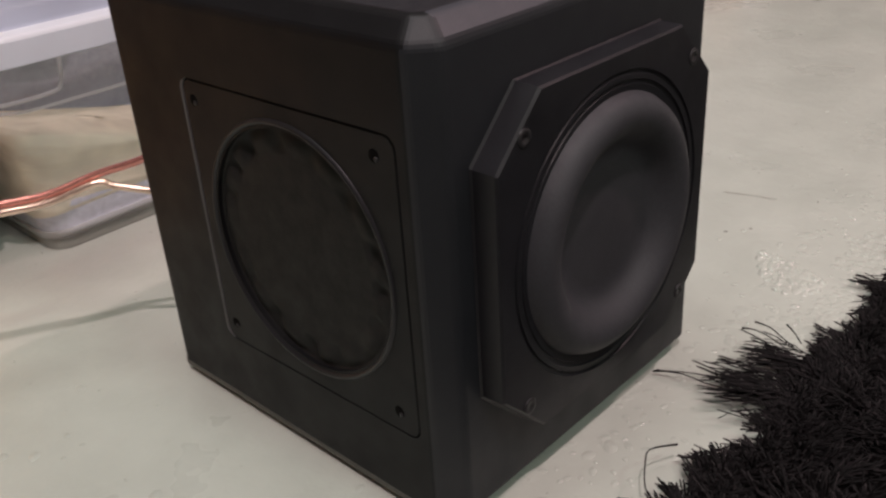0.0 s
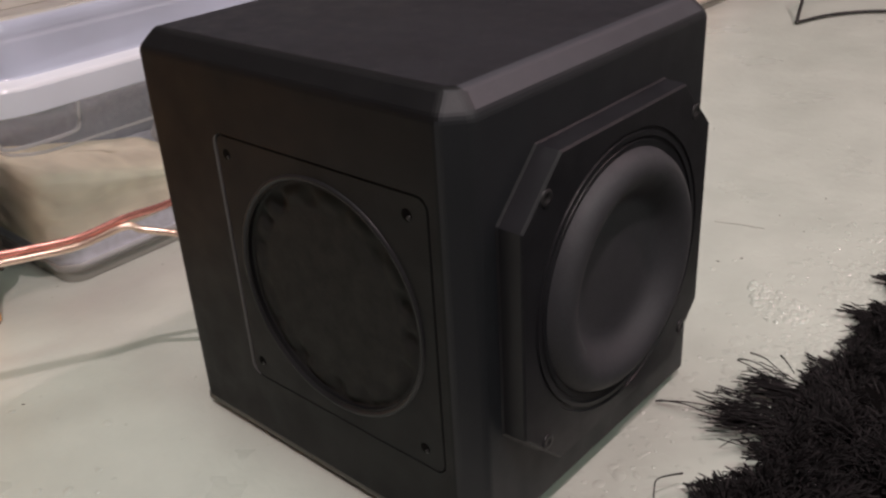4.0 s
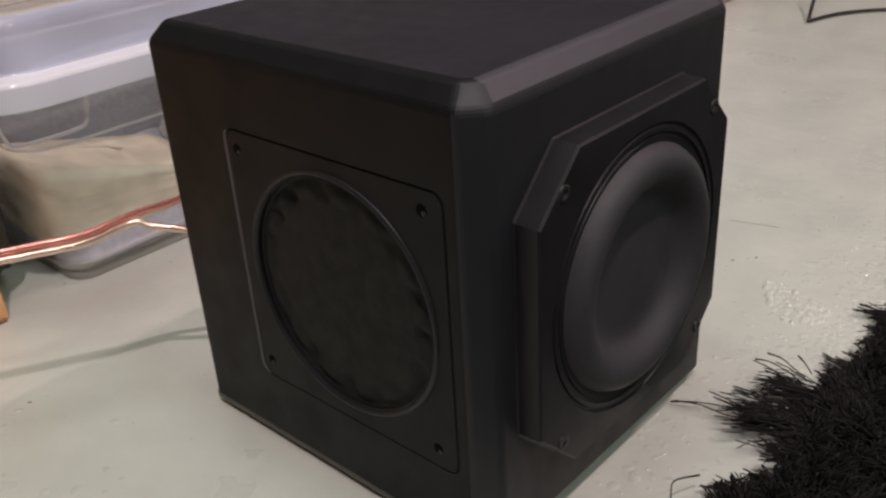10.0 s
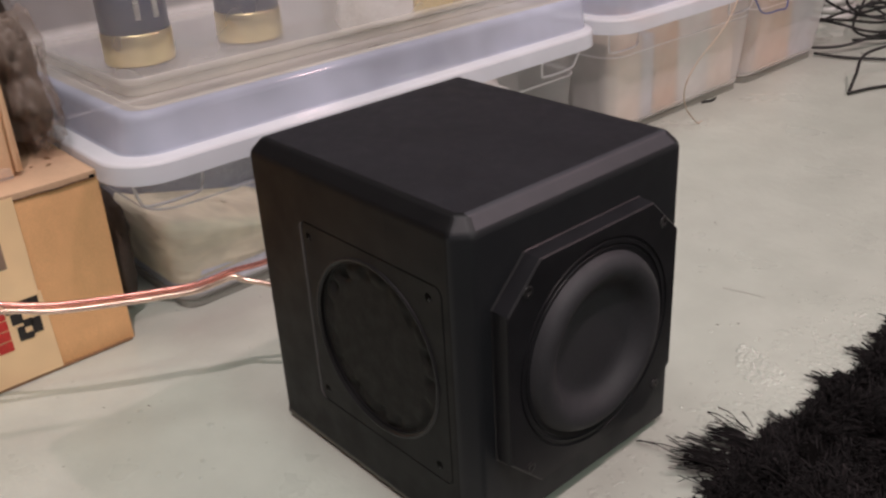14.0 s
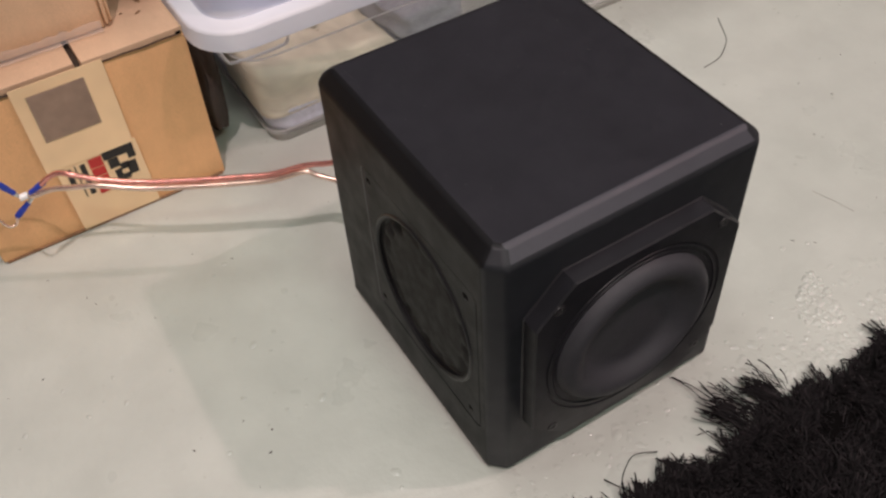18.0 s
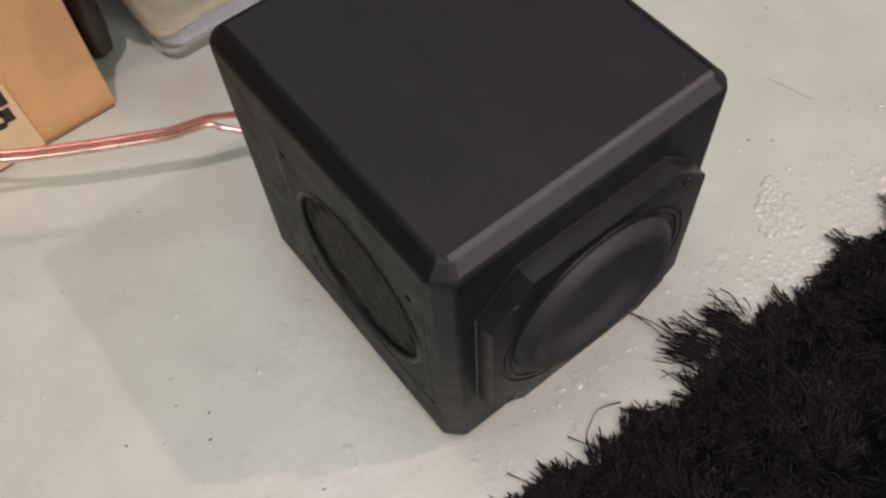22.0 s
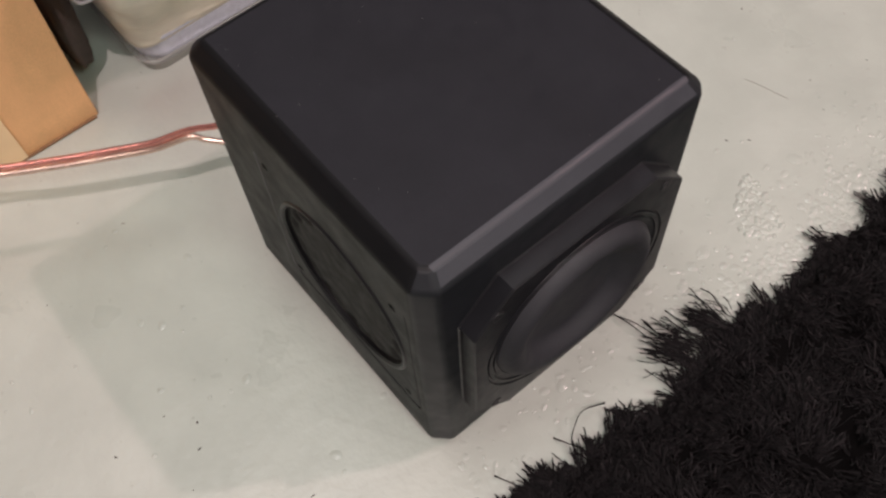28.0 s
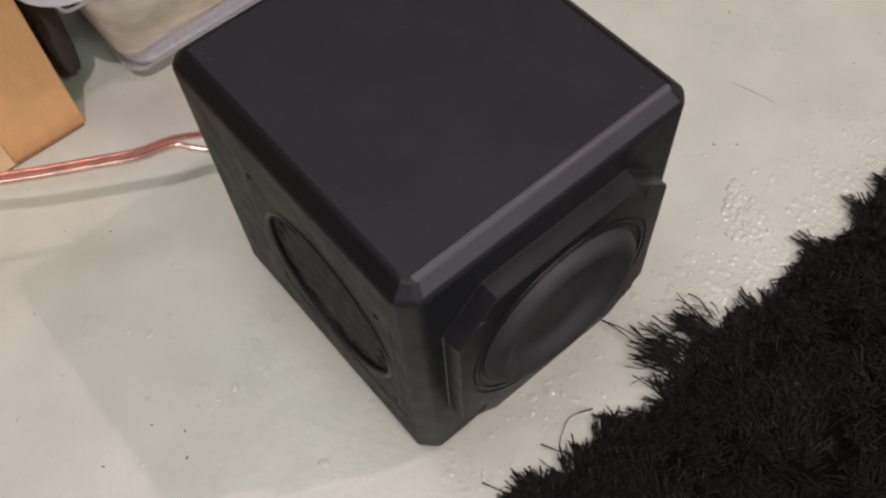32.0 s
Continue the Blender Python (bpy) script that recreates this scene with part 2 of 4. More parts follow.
PALE_WIRE = worn("pale_wire_jacket", (0.52, 0.42, 0.32), 0.35)
BLACK_WIRE = worn("black_cable_jacket", (0.015, 0.015, 0.015), 0.45)
BLUE_WIRE = worn("blue_wire_jacket", (0.04, 0.08, 0.30), 0.4)
HAIR = worn("pale_hair", (0.30, 0.28, 0.25), 0.6, relief=0)
# light caught by the recess's left lip, put into a paler colour
LIP = worn("lit_recess_lip", (0.085, 0.085, 0.088), 0.5, relief=0)
SPECK = worn("dark_grit", (0.10, 0.09, 0.08), 0.9, relief=0)

# ---- mesh helpers ----


def obj(name, verts, faces, mat, parent=None, label="", smooth=False):
    mesh = bpy.data.meshes.new(name)
    mesh.from_pydata([tuple(v) for v in verts], [], faces)
    mesh.materials.append(mat)
    if smooth:
        mesh.polygons.foreach_set("use_smooth", [True] * len(mesh.polygons))
    mesh.update()
    ob = new(name, mesh)
    ob.parent = parent
    if label:
        tagged(ob, label)
    return ob


def part(name, bm, mat, parent=None, label="", smooth=False):
    mesh = bpy.data.meshes.new(name)
    bmesh.ops.recalc_face_normals(bm, faces=bm.faces)
    bm.to_mesh(mesh)
    bm.free()
    mesh.materials.append(mat)
    if smooth:
        mesh.polygons.foreach_set("use_smooth", [True] * len(mesh.polygons))
    ob = new(name, mesh)
    ob.parent = parent
    if label:
        tagged(ob, label)
    return ob


def thing(name, place, label, category, group="", kind=""):
    ob = new(name)
    ob.empty_display_size = 0.02
    ob.location = place
    return tagged(ob, label, category, group, kind)


def box_bm(lo, hi, bevel=0.0, segments=2):
    bm = bmesh.new()
    bmesh.ops.create_cube(bm, size=1.0)
    for v in bm.verts:
        v.co = [lo[i] + (v.co[i] + 0.5) * (hi[i] - lo[i]) for i in range(3)]
    if bevel:
        bmesh.ops.bevel(bm, geom=bm.edges[:], offset=bevel, segments=segments, profile=0.5, affect="EDGES")
    return bm


def rrect(cx, cy, hx, hy, r, n=6):
    """A rounded rectangle, counter-clockwise."""
    out = []
    for sx, sy, a0 in ((1, 1, 0), (-1, 1, 90), (-1, -1, 180), (1, -1, 270)):
        for k in range(n + 1):
            a = radians(a0 + 90 * k / n)
            out.append((cx + sx * (hx - r) + r * math.cos(a), cy + sy * (hy - r) + r * math.sin(a)))
    return out


def loft(loops, cap_start=False, cap_end=False, closed=True):
    n = len(loops[0])
    verts = [v for loop in loops for v in loop]
    faces = []
    for i in range(len(loops) - 1):
        for k in range(n if closed else n - 1):
            a, b = i * n + k, i * n + (k + 1) % n
            faces.append((a, b, b + n, a + n))
    if cap_start:
        faces.append(tuple(reversed(range(n))))
    if cap_end:
        faces.append(tuple(range((len(loops) - 1) * n, len(loops) * n)))
    return verts, faces


def tube(points, r, sides=8, steps=6):
    """A round cord along a smooth line through the points; r may be one number or one for each point."""
    pts = [Vector(p) for p in points]
    rad = [r] * len(pts) if isinstance(r, (int, float)) else list(r)
    line, width = [], []
    for i in range(len(pts) - 1):
        p0, p1, p2, p3 = pts[max(i - 1, 0)], pts[i], pts[i + 1], pts[min(i + 2, len(pts) - 1)]
        for k in range(steps):
            u = k / steps
            line.append(0.5 * ((2 * p1) + (p2 - p0) * u + (2 * p0 - 5 * p1 + 4 * p2 - p3) * u * u + (3 * p1 - p0 - 3 * p2 + p3) * u ** 3))
            width.append(rad[i] + (rad[i + 1] - rad[i]) * u)
    line.append(pts[-1])
    width.append(rad[-1])
    loops, up = [], Vector((0.13, 0.21, 0.97))
    for i, p in enumerate(line):
        d = (line[min(i + 1, len(line) - 1)] - line[max(i - 1, 0)]).normalized()
        side = d.cross(up).normalized()
        top = side.cross(d)
        loops.append([p + width[i] * (math.cos(a) * side + math.sin(a) * top) for a in [2 * math.pi * k / sides for k in range(sides)]])
    return loft(loops, True, True)


def revolve(profile, place, n=96, wave=None):
    """Turns (radius, out) about an axis; place(radius, angle, out) gives the point."""
    loops = []
    for r, d in profile:
        loop = []
        for k in range(n):
            a = 2 * math.pi * k / n
            rr, dd = wave(r, d, a) if wave else (r, d)
            loop.append(place(rr, a, dd))
        loops.append(loop)
    return loops


# ---- room ----
X0, X1, Y0, Y1, TOP = -0.98, 3.0, -2.2, 3.9, 3.0
floor = obj("floor", [(X0 - 0.1, Y0 - 0.1, 0), (X1 + 0.1, Y0 - 0.1, 0), (X1 + 0.1, Y1 + 0.1, 0), (X0 - 0.1, Y1 + 0.1, 0)], [(0, 1, 2, 3)], FLOOR)
tagged(floor, "pale grey-green painted concrete floor with blistered paint", "floor", kind="structure")
# Walls and ceiling are unseen additions; west darkens the backdrop, south cuts bounce.
for nm, lo, hi in (("wall_west", (X0 - 0.1, Y0, 0), (X0, Y1, TOP)), ("wall_east", (X1, Y0, 0), (X1 + 0.1, Y1, TOP)),
                   ("wall_south", (X0 - 0.1, Y0 - 0.1, 0), (X1 + 0.1, Y0, TOP)), ("wall_north", (X0 - 0.1, Y1, 0), (X1 + 0.1, Y1 + 0.1, TOP))):
    dark = nm in ("wall_west", "wall_south")
    tagged(part(nm, box_bm(lo, hi), WALL_DARK if dark else WALL), "added dark brown wall closing the room" if dark else "plain painted basement wall", "wall", kind="structure")
tagged(part("ceiling", box_bm((X0 - 0.1, Y0 - 0.1, TOP), (X1 + 0.1, Y1 + 0.1, TOP + 0.1)), CEILING), "plain dim basement ceiling", "ceiling", kind="structure")

# blisters and drips in the floor's paint
rng = random.Random(4)


def blister(verts, faces, x, y, r, h, stretch=1.0, turn=0.0):
    base = len(verts)
    n = 8
    for ring, z in ((1.0, -0.0002), (0.72, 0.34), (0.40, 0.82)):
        for k in range(n):
            a = 2 * math.pi * k / n
            u, v = r * ring * math.cos(a) * stretch, r * ring * math.sin(a)
            verts.append((x + u * math.cos(turn) - v * math.sin(turn), y + u * math.sin(turn) + v * math.cos(turn), h * z if z > 0 else z))
    verts.append((x, y, h))
    for i in range(2):
        for k in range(n):
            faces.append((base + i * n + k, base + i * n + (k + 1) % n, base + (i + 1) * n + (k + 1) % n, base + (i + 1) * n + k))
    for k in range(n):
        faces.append((base + 2 * n + k, base + 2 * n + (k + 1) % n, base + 3 * n))


vs, fs = [], []
for _ in range(220):  # rough strip between the cabinet and the rug
    x, y = rng.gauss(0.022, 0.022), rng.uniform(0.0, 0.50)
    blister(vs, fs, x, y, rng.uniform(0.0010, 0.0030), rng.uniform(0.0002, 0.0005), rng.uniform(1, 1.8), rng.uniform(0, 3.1))
for _ in range(1500):  # pebbled paint along the rug
    y = 0.60 - 0.40 * rng.random()
    x = 0.082 + 0.04 * max(0, y - 0.35) - abs(rng.gauss(0, 0.026))
    if abs(y - 0.338) < 0.026 and x < 0.045:
        continue
    blister(vs, fs, x, y, rng.uniform(0.0016, 0.0040), rng.uniform(0.0003, 0.0010), rng.uniform(1, 1.5), rng.uniform(0, 3.1))
for _ in range(150):  # scattered over the rest
    blister(vs, fs, rng.uniform(-0.45, 0.05), rng.uniform(-0.35, 0.75), rng.uniform(0.0008, 0.0026), rng.uniform(0.0002, 0.0007), rng.uniform(1, 1.6), rng.uniform(0, 3.1))
for x, y, r in ((-0.145, -0.081, 0.0042), (-0.270, -0.058, 0.0038), (-0.229, -0.108, 0.004), (-0.243, -0.120, 0.0035), (-0.181, -0.138, 0.003),
                (-0.064, -0.008, 0.003), (-0.050, -0.064, 0.0045), (-0.002, 0.399, 0.0065), (0.007, 0.369, 0.004), (0.010, 0.270, 0.006),
                (0.013, 0.253, 0.005), (0.021, 0.233, 0.005), (0.005, 0.209, 0.004), (0.019, 0.101, 0.005), (0.014, 0.088, 0.004)):
    blister(vs, fs, x, y, r, r * 0.16, 1.35, rng.uniform(0, 3))
blisters = obj("paint_blisters", vs, fs, THICK_PAINT, None, smooth=True)
tagged(blisters, "small bubbles and lumps dried into the floor paint", "paint blisters", kind="stuff")

# the tear-shaped patch of crinkled paint
vs, fs = [], []
tear_a, tear_b = Vector((-0.020, 0.356)), Vector((0.020, 0.327))
for _ in range(430):
    u, v = rng.uniform(0, 1.5), rng.uniform(-1, 1)
    half = 0.021 * math.sqrt(max(0, 1 - ((u - 1) / 0.5) ** 2)) if u > 1 else 0.021 * u ** 0.8
    if abs(v) * 0.021 > half or rng.random() > 0.5:
        continue
    d = (tear_b - tear_a)
    side = Vector((-d.y, d.x)).normalized()
    p = tear_a + d * u * 0.92 + side * (v * 0.021)
    edge = abs(v) * 0.021 > half - 0.003
    blister(vs, fs, p.x, p.y, rng.uniform(0.0019, 0.0040), 0.0020 if edge else rng.uniform(0.0007, 0.0016), rng.uniform(1, 1.7), rng.uniform(0, 3))
tagged(obj("paint_drip", vs, fs, THICK_PAINT, None, smooth=True), "tear-shaped crinkled spill of dried floor paint", "paint drip", kind="stuff")

vs, fs = [], []
for x, y in ((-0.368, -0.217), (-0.161, -0.147), (-0.140, -0.130), (-0.121, -0.140), (-0.308, -0.171), (-0.157, -0.192), (-0.198, 0.646), (-0.186, 0.565),
             (-0.041, 0.385), (-0.363, -0.113), (-0.336, -0.083), (-0.30, 0.30), (-0.15, 0.50), (-0.11, 0.62), (-0.02, 0.46), (-0.22, 0.55), (-0.25, 0.80)):
    blister(vs, fs, x, y, rng.uniform(0.0004, 0.0009), 0.0006, rng.uniform(1, 3.5), rng.uniform(0, 3))
for _ in range(45):
    blister(vs, fs, rng.uniform(-0.5, 0.05), rng.uniform(-0.4, 1.0), rng.uniform(0.0003, 0.0008), 0.0005, rng.uniform(1, 3), rng.uniform(0, 3))
tagged(obj("floor_grit", vs, fs, SPECK), "dark specks of grit lying on the floor", "grit", kind="stuff")

# ---- subwoofer ----
CX0, CX1, CY0, CY1, CZ0, CZ1, CH = -0.2385, 0.0, -0.003, 0.2175, 0.0095, 0.2515, 0.0100
CV, CE = 0.0112, 0.0080  # chamfer of the upright edge beside the driver, and of the others
subwoofer = thing("subwoofer", ((CX0 + CX1) / 2, (CY0 + CY1) / 2, 0), "compact black cube subwoofer with chamfered edges on the floor", "subwoofer")
BASE = Vector(subwoofer.location)


def local(verts):
    return [Vector(v) - BASE for v in verts]


PRX, PRZ, PRH = -0.0955, 0.1275, 0.0765  # the side radiator's plate


def cabinet_outline(inset, z):
    """The cabinet's plan with its chamfered corners, drawn in by inset."""
    x0, x1, y0, y1 = CX0 + inset, CX1 - inset, CY0 + inset, CY1 - inset
    c, w = CE - 0.586 * inset, CV - 0.586 * inset
    return [(x, y, z) for x, y in ((x1, y0 + w), (x1, y1 - c), (x1 - c, y1), (x0 + c, y1), (x0, y1 - c), (x0, y0 + c), (x0 + c, y0), (x1 - w, y0))]


def cabinet():
    bm = bmesh.new()
    loops = [[bm.verts.new(p) for p in cabinet_outline(d, z)] for d, z in ((0.0, CZ0), (0.0, CZ1 - CH), (CH, CZ1))]
    for lower, upper in zip(loops, loops[1:]):
        for k in range(8):
            bm.faces.new((lower[k], lower[(k + 1) % 8], upper[(k + 1) % 8], upper[k]))
    bm.faces.new(loops[-1])
    bm.faces.new(loops[0][::-1])
    bmesh.ops.recalc_face_normals(bm, faces=bm.faces)
    bmesh.ops.bevel(bm, geom=[e for e in bm.edges if max(v.co.z for v in e.verts) > CZ0 + 0.001], offset=0.0026, segments=3, profile=0.5, affect="EDGES")
    side = max((f for f in bm.faces if f.normal.y < -0.99), key=lambda f: f.calc_area())
    rim = side.edges[:]
    y = side.verts[0].co.y
    bmesh.ops.delete(bm, geom=[side], context="FACES_ONLY")
    lips = [[bm.verts.new((x, y + d, z)) for x, z in rrect(PRX, PRZ, PRH + g, PRH + g, 0.007, 5)] for g, d in ((0.0006, 0.0), (0.0006, 0.0004), (0.0005, 0.0012), (0.0004, 0.018))]
    for vert in lips[0]:
        if vert.co.x < PRX - PRH + 0.001:
            vert.co.x -= 0.0012
    n = len(lips[0])
    loop = [bm.edges.new((lips[0][k], lips[0][(k + 1) % n])) for k in range(n)]
    bmesh.ops.triangle_fill(bm, edges=rim + loop, use_beauty=True)
    for i in range(3):
        for k in range(n):
            face = bm.faces.new((lips[i][k], lips[i][(k + 1) % n], lips[i + 1][(k + 1) % n], lips[i + 1][k]))
            # only the left lip gets the paler colour that imitates caught light
            lit_lip = i < 2 and lips[i][k].co.x < PRX - PRH + 0.006 and lips[i][(k + 1) % n].co.x < PRX - PRH + 0.006
            face.material_index = 1 if lit_lip else 0
    deep = lips[-1]
    bm.faces.new(deep)
    for v in bm.verts:
        v.co -= BASE
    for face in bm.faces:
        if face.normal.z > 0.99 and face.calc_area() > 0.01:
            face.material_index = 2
        # the upper front bevel takes the colour that holds its highlight
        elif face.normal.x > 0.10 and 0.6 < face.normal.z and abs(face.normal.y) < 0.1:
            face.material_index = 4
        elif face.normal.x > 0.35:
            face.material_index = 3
    return bm


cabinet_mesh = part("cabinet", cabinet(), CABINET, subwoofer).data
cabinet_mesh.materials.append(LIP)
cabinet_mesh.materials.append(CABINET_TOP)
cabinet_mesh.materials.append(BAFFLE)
cabinet_mesh.materials.append(LIT_EDGE)
part("base_strip", box_bm((CX0 + 0.005 - BASE.x, CY0 + 0.0010 - BASE.y, 0.0040), (CX1 - 0.012 - BASE.x, CY1 - 0.004 - BASE.y, 0.0096), 0.0008), FOOT, subwoofer, "grey strip set in under the cabinet")
for fx in (CX0 + 0.03, CX1 - 0.03):
    for fy in (CY0 + 0.03, CY1 - 0.03):
        loops = [[(fx + r * math.cos(a), fy + r * math.sin(a), z) for a in [2 * math.pi * k / 24 for k in range(24)]]
                 for r, z in ((0.010, 0.0002), (0.0125, 0.0014), (0.0135, 0.0102))]
        v, f = loft(loops, True, True)
        obj("foot", local(v), f, FOOT, subwoofer, "grey rubber foot", True)

# front driver: an eight-sided raised frame with a round rubber surround
DY, DZ, DH, DC, DT = 0.1065, 0.1300, 0.0865, 0.0295, 0.0140


def octagon(h, c, x):
    return [(x, DY + a, DZ + b) for a, b in ((h, -h + c), (h, h - c), (h - c, h), (-h + c, h), (-h, h - c), (-h, -h + c), (-h + c, -h), (h - c, -h))]


def front(r, a, d):
    return (d, DY + r * math.cos(a), DZ + r * math.sin(a))


def front_plate():
    bm = bmesh.new()
    outs = [[bm.verts.new(p) for p in octagon(h, c, x)] for h, c, x in
            ((DH + 0.0008, DC, 0.0002), (DH, DC, 0.0012), (DH - 0.0004, DC, DT - 0.0012), (DH - 0.0014, DC - 0.0004, DT))]
    n = 8
    for a, b in zip(outs, outs[1:]):
        for k in range(n):
            bm.faces.new((a[k], a[(k + 1) % n], b[(k + 1) % n], b[k]))
    m = 96
    rings = [[bm.verts.new(front(r, 2 * math.pi * k / m, x)) for k in range(m)] for r, x in
             ((0.0770, DT), (0.0766, DT - 0.0010), (0.0750, DT - 0.0012), (0.0746, DT - 0.0002), (0.0722, DT - 0.0002), (0.0718, DT - 0.0012),
              (0.0702, DT - 0.0014), (0.0698, DT - 0.0006), (0.0670, DT - 0.0010), (0.0640, DT - 0.0030), (0.0640, 0.004))]
    for a, b in zip(rings, rings[1:]):
        for k in range(m):
            bm.faces.new((a[k], a[(k + 1) % m], b[(k + 1) % m], b[k]))
    edges = [bm.edges.get((outs[-1][k], outs[-1][(k + 1) % n])) for k in range(n)] + [bm.edges.get((rings[0][k], rings[0][(k + 1) % m])) for k in range(m)]
    bmesh.ops.triangle_fill(bm, edges=edges, use_beauty=True)
    for v in bm.verts:
        v.co -= BASE
    return bm


driver_frame = part("driver_frame", front_plate(), FRAME, subwoofer, "satin black eight-sided driver frame")
roll = [(0.0672, 0.0118), (0.0664, 0.0128), (0.0655, 0.0150), (0.0638, 0.0178), (0.0612, 0.0200), (0.0580, 0.0212), (0.0545, 0.0211), (0.0510, 0.0200),
        (0.0478, 0.0177), (0.0452, 0.0151), (0.0428, 0.0127), (0.0404, 0.0110), (0.0380, 0.0101), (0.0352, 0.0097), (0.0320, 0.0096)]
v, f = loft(revolve(roll, front))
obj("surround", local(v), f, RUBBER, subwoofer, "fat black rubber surround of the driver", True)
dish = [(0.0320, 0.0096), (0.022, 0.0097), (0.010, 0.0099), (0.001, 0.0100)]
v, f = loft(revolve(dish, front), False, True)
obj("cone", local(v), f, CONE, subwoofer, "black rubber driver cone", True)
for sy in (-1, 1):
    for sz in (-1, 1):
        cy, cz = DY + sy * 0.068, DZ + sz * 0.0675
        loops = [[(x, cy + r * math.cos(a), cz + r * math.sin(a)) for a in [2 * math.pi * k / 20 for k in range(20)]]
                 for r, x in ((0.0044, DT - 0.0006), (0.0044, DT + 0.0003), (0.0041, DT + 0.0006), (0.0017, DT + 0.0006), (0.0014, DT + 0.0001))]
        v, f = loft(loops, False, True)
        obj("screw", local(v), f, SCREW, driver_frame, "black socket screw", True)

# side radiator: a square plate set into the cabinet, a rim, a pleated surround and a flat cone
PY = CY0 + 0.0004


def side(r, a, d):
    return (PRX + r * math.cos(a), PY - d, PRZ + r * math.sin(a))


def side_plate():
    bm = bmesh.new()
    g = 0.0003
    loops = [[bm.verts.new((x, y, z)) for x, z in rrect(PRX, PRZ, PRH - g - i, PRH - g - i, 0.0062, 5)] for i, y in ((0.0, PY + 0.004), (0.0, PY + 0.0006), (0.0006, PY))]
    for vert in sum(loops, []):  # a wider joint on one side, a tight one below
        if vert.co.x > PRX + PRH - 0.004:
            vert.co.x -= 0.0004
        if vert.co.z < PRZ - PRH + 0.004:
            vert.co.z -= 0.0012
    n = len(loops[0])
    for a, b in zip(loops, loops[1:]):
        for k in range(n):
            bm.faces.new((a[k], a[(k + 1) % n], b[(k + 1) % n], b[k]))
    m = 96
    holes = [[bm.verts.new(side(0.0640, 2 * math.pi * k / m, d)) for k in range(m)] for d in (0.0, -0.009)]
    for k in range(m):
        bm.faces.new((holes[0][k], holes[0][(k + 1) % m], holes[1][(k + 1) % m], holes[1][k]))
    edges = [bm.edges.get((loops[-1][k], loops[-1][(k + 1) % n])) for k in range(n)] + [bm.edges.get((holes[0][k], holes[0][(k + 1) % m])) for k in range(m)]
    bmesh.ops.triangle_fill(bm, edges=edges, use_beauty=True)
    for v in bm.verts:
        v.co -= BASE
    return bm


radiator_plate = part("radiator_plate", side_plate(), CABINET, subwoofer, "square black radiator plate set into the side")
v, f = loft(revolve([(0.0684, 0.0), (0.0679, 0.0009), (0.0670, 0.0014), (0.0661, 0.0010), (0.0654, 0.0001), (0.0648, -0.0008)], side))
obj("rim", local(v), f, FRAME, subwoofer, "raised black ring round the radiator", True)


def pleat(r, d, a):
    """Sinks pockets between the lumps of the surround, uneven in size."""
    w = max(0.0, 1 - ((r - 0.0565) / 0.0058) ** 2)
    s = 0.5 + 0.5 * math.cos(15 * a + 0.4 + 0.9 * math.sin(2 * a + 1) + 0.5 * math.sin(5 * a))
    return r, d - w * (0.0027 + 0.0014 * math.sin(3 * a + 1)) * s ** 2


fold = [(0.0652, 0.0002), (0.0645, -0.0018), (0.0636, -0.0032), (0.0626, -0.0034), (0.0612, -0.0027), (0.0592, -0.0018), (0.0570, -0.0015), (0.0548, -0.0017),
        (0.0530, -0.0021), (0.0515, -0.0024), (0.0500, -0.0025)]
v, f = loft(revolve(fold, side, 180, pleat))
obj("surround", local(v), f, RADIATOR, subwoofer, "lumpy black rubber surround sunk in the side", True)
v, f = loft(revolve([(0.0500, -0.0025), (0.0480, -0.0024), (0.020, -0.0023), (0.001, -0.0023)], side), False, True)
obj("radiator_cone", local(v), f, RADIATOR, subwoofer, "flat dusty black radiator cone", True)
for sx in (-1, 1):
    for sz in (-1, 1):
        cx, cz = PRX + sx * 0.0656 - 0.0025, PRZ + sz * 0.0656
        # the recess is a flat disc; its depth's shade is in the black
        loops = [[(cx + r * math.cos(a), PY - d, cz + r * math.sin(a)) for a in [2 * math.pi * k / 18 for k in range(18)]]
                 for r, d in ((0.0032, 0.0001), (0.0030, 0.0002), (0.0016, 0.0002))]
        v, f = loft(loops, False, True)
        seat = obj("screw_recess", local(v), f, HOLE, radiator_plate, "screw recess shown by a flat black disc", True)
        # small head set off centre, where the screw's glint falls
        loops = [[(cx + 0.0014 + r * math.cos(a), PY - d, cz - 0.0012 + r * math.sin(a)) for a in [2 * math.pi * k / 12 for k in range(12)]]
                 for r, d in ((0.0013, 0.0002), (0.0011, 0.0006), (0.0006, 0.0008))]
        v, f = loft(loops, False, True)
        obj("screw", local(v), f, SCREW, radiator_plate, "black screw", True)

# ---- shaggy rug ----
rug = thing("shag_rug", (0.40, 0.30, 0), "black shaggy long-pile rug with a frayed edge on the floor", "rug")


def rug_edge(y):
    tuft = -0.007 * math.exp(-((y - 0.192) / 0.034) ** 2) - 0.010 * math.exp(-((y - 0.10) / 0.045) ** 2)
    return 0.076 + 0.010 * math.sin(y * 9 + 0.6) * 0.5 + 0.022 * max(0, y - 0.35) + tuft - 0.012 * math.exp(-((y - 0.03) / 0.05) ** 2)


ny, nx = 60, 30
ys = [-0.55 + 1.75 * k / (ny - 1) for k in range(ny)]
verts, faces = [], []
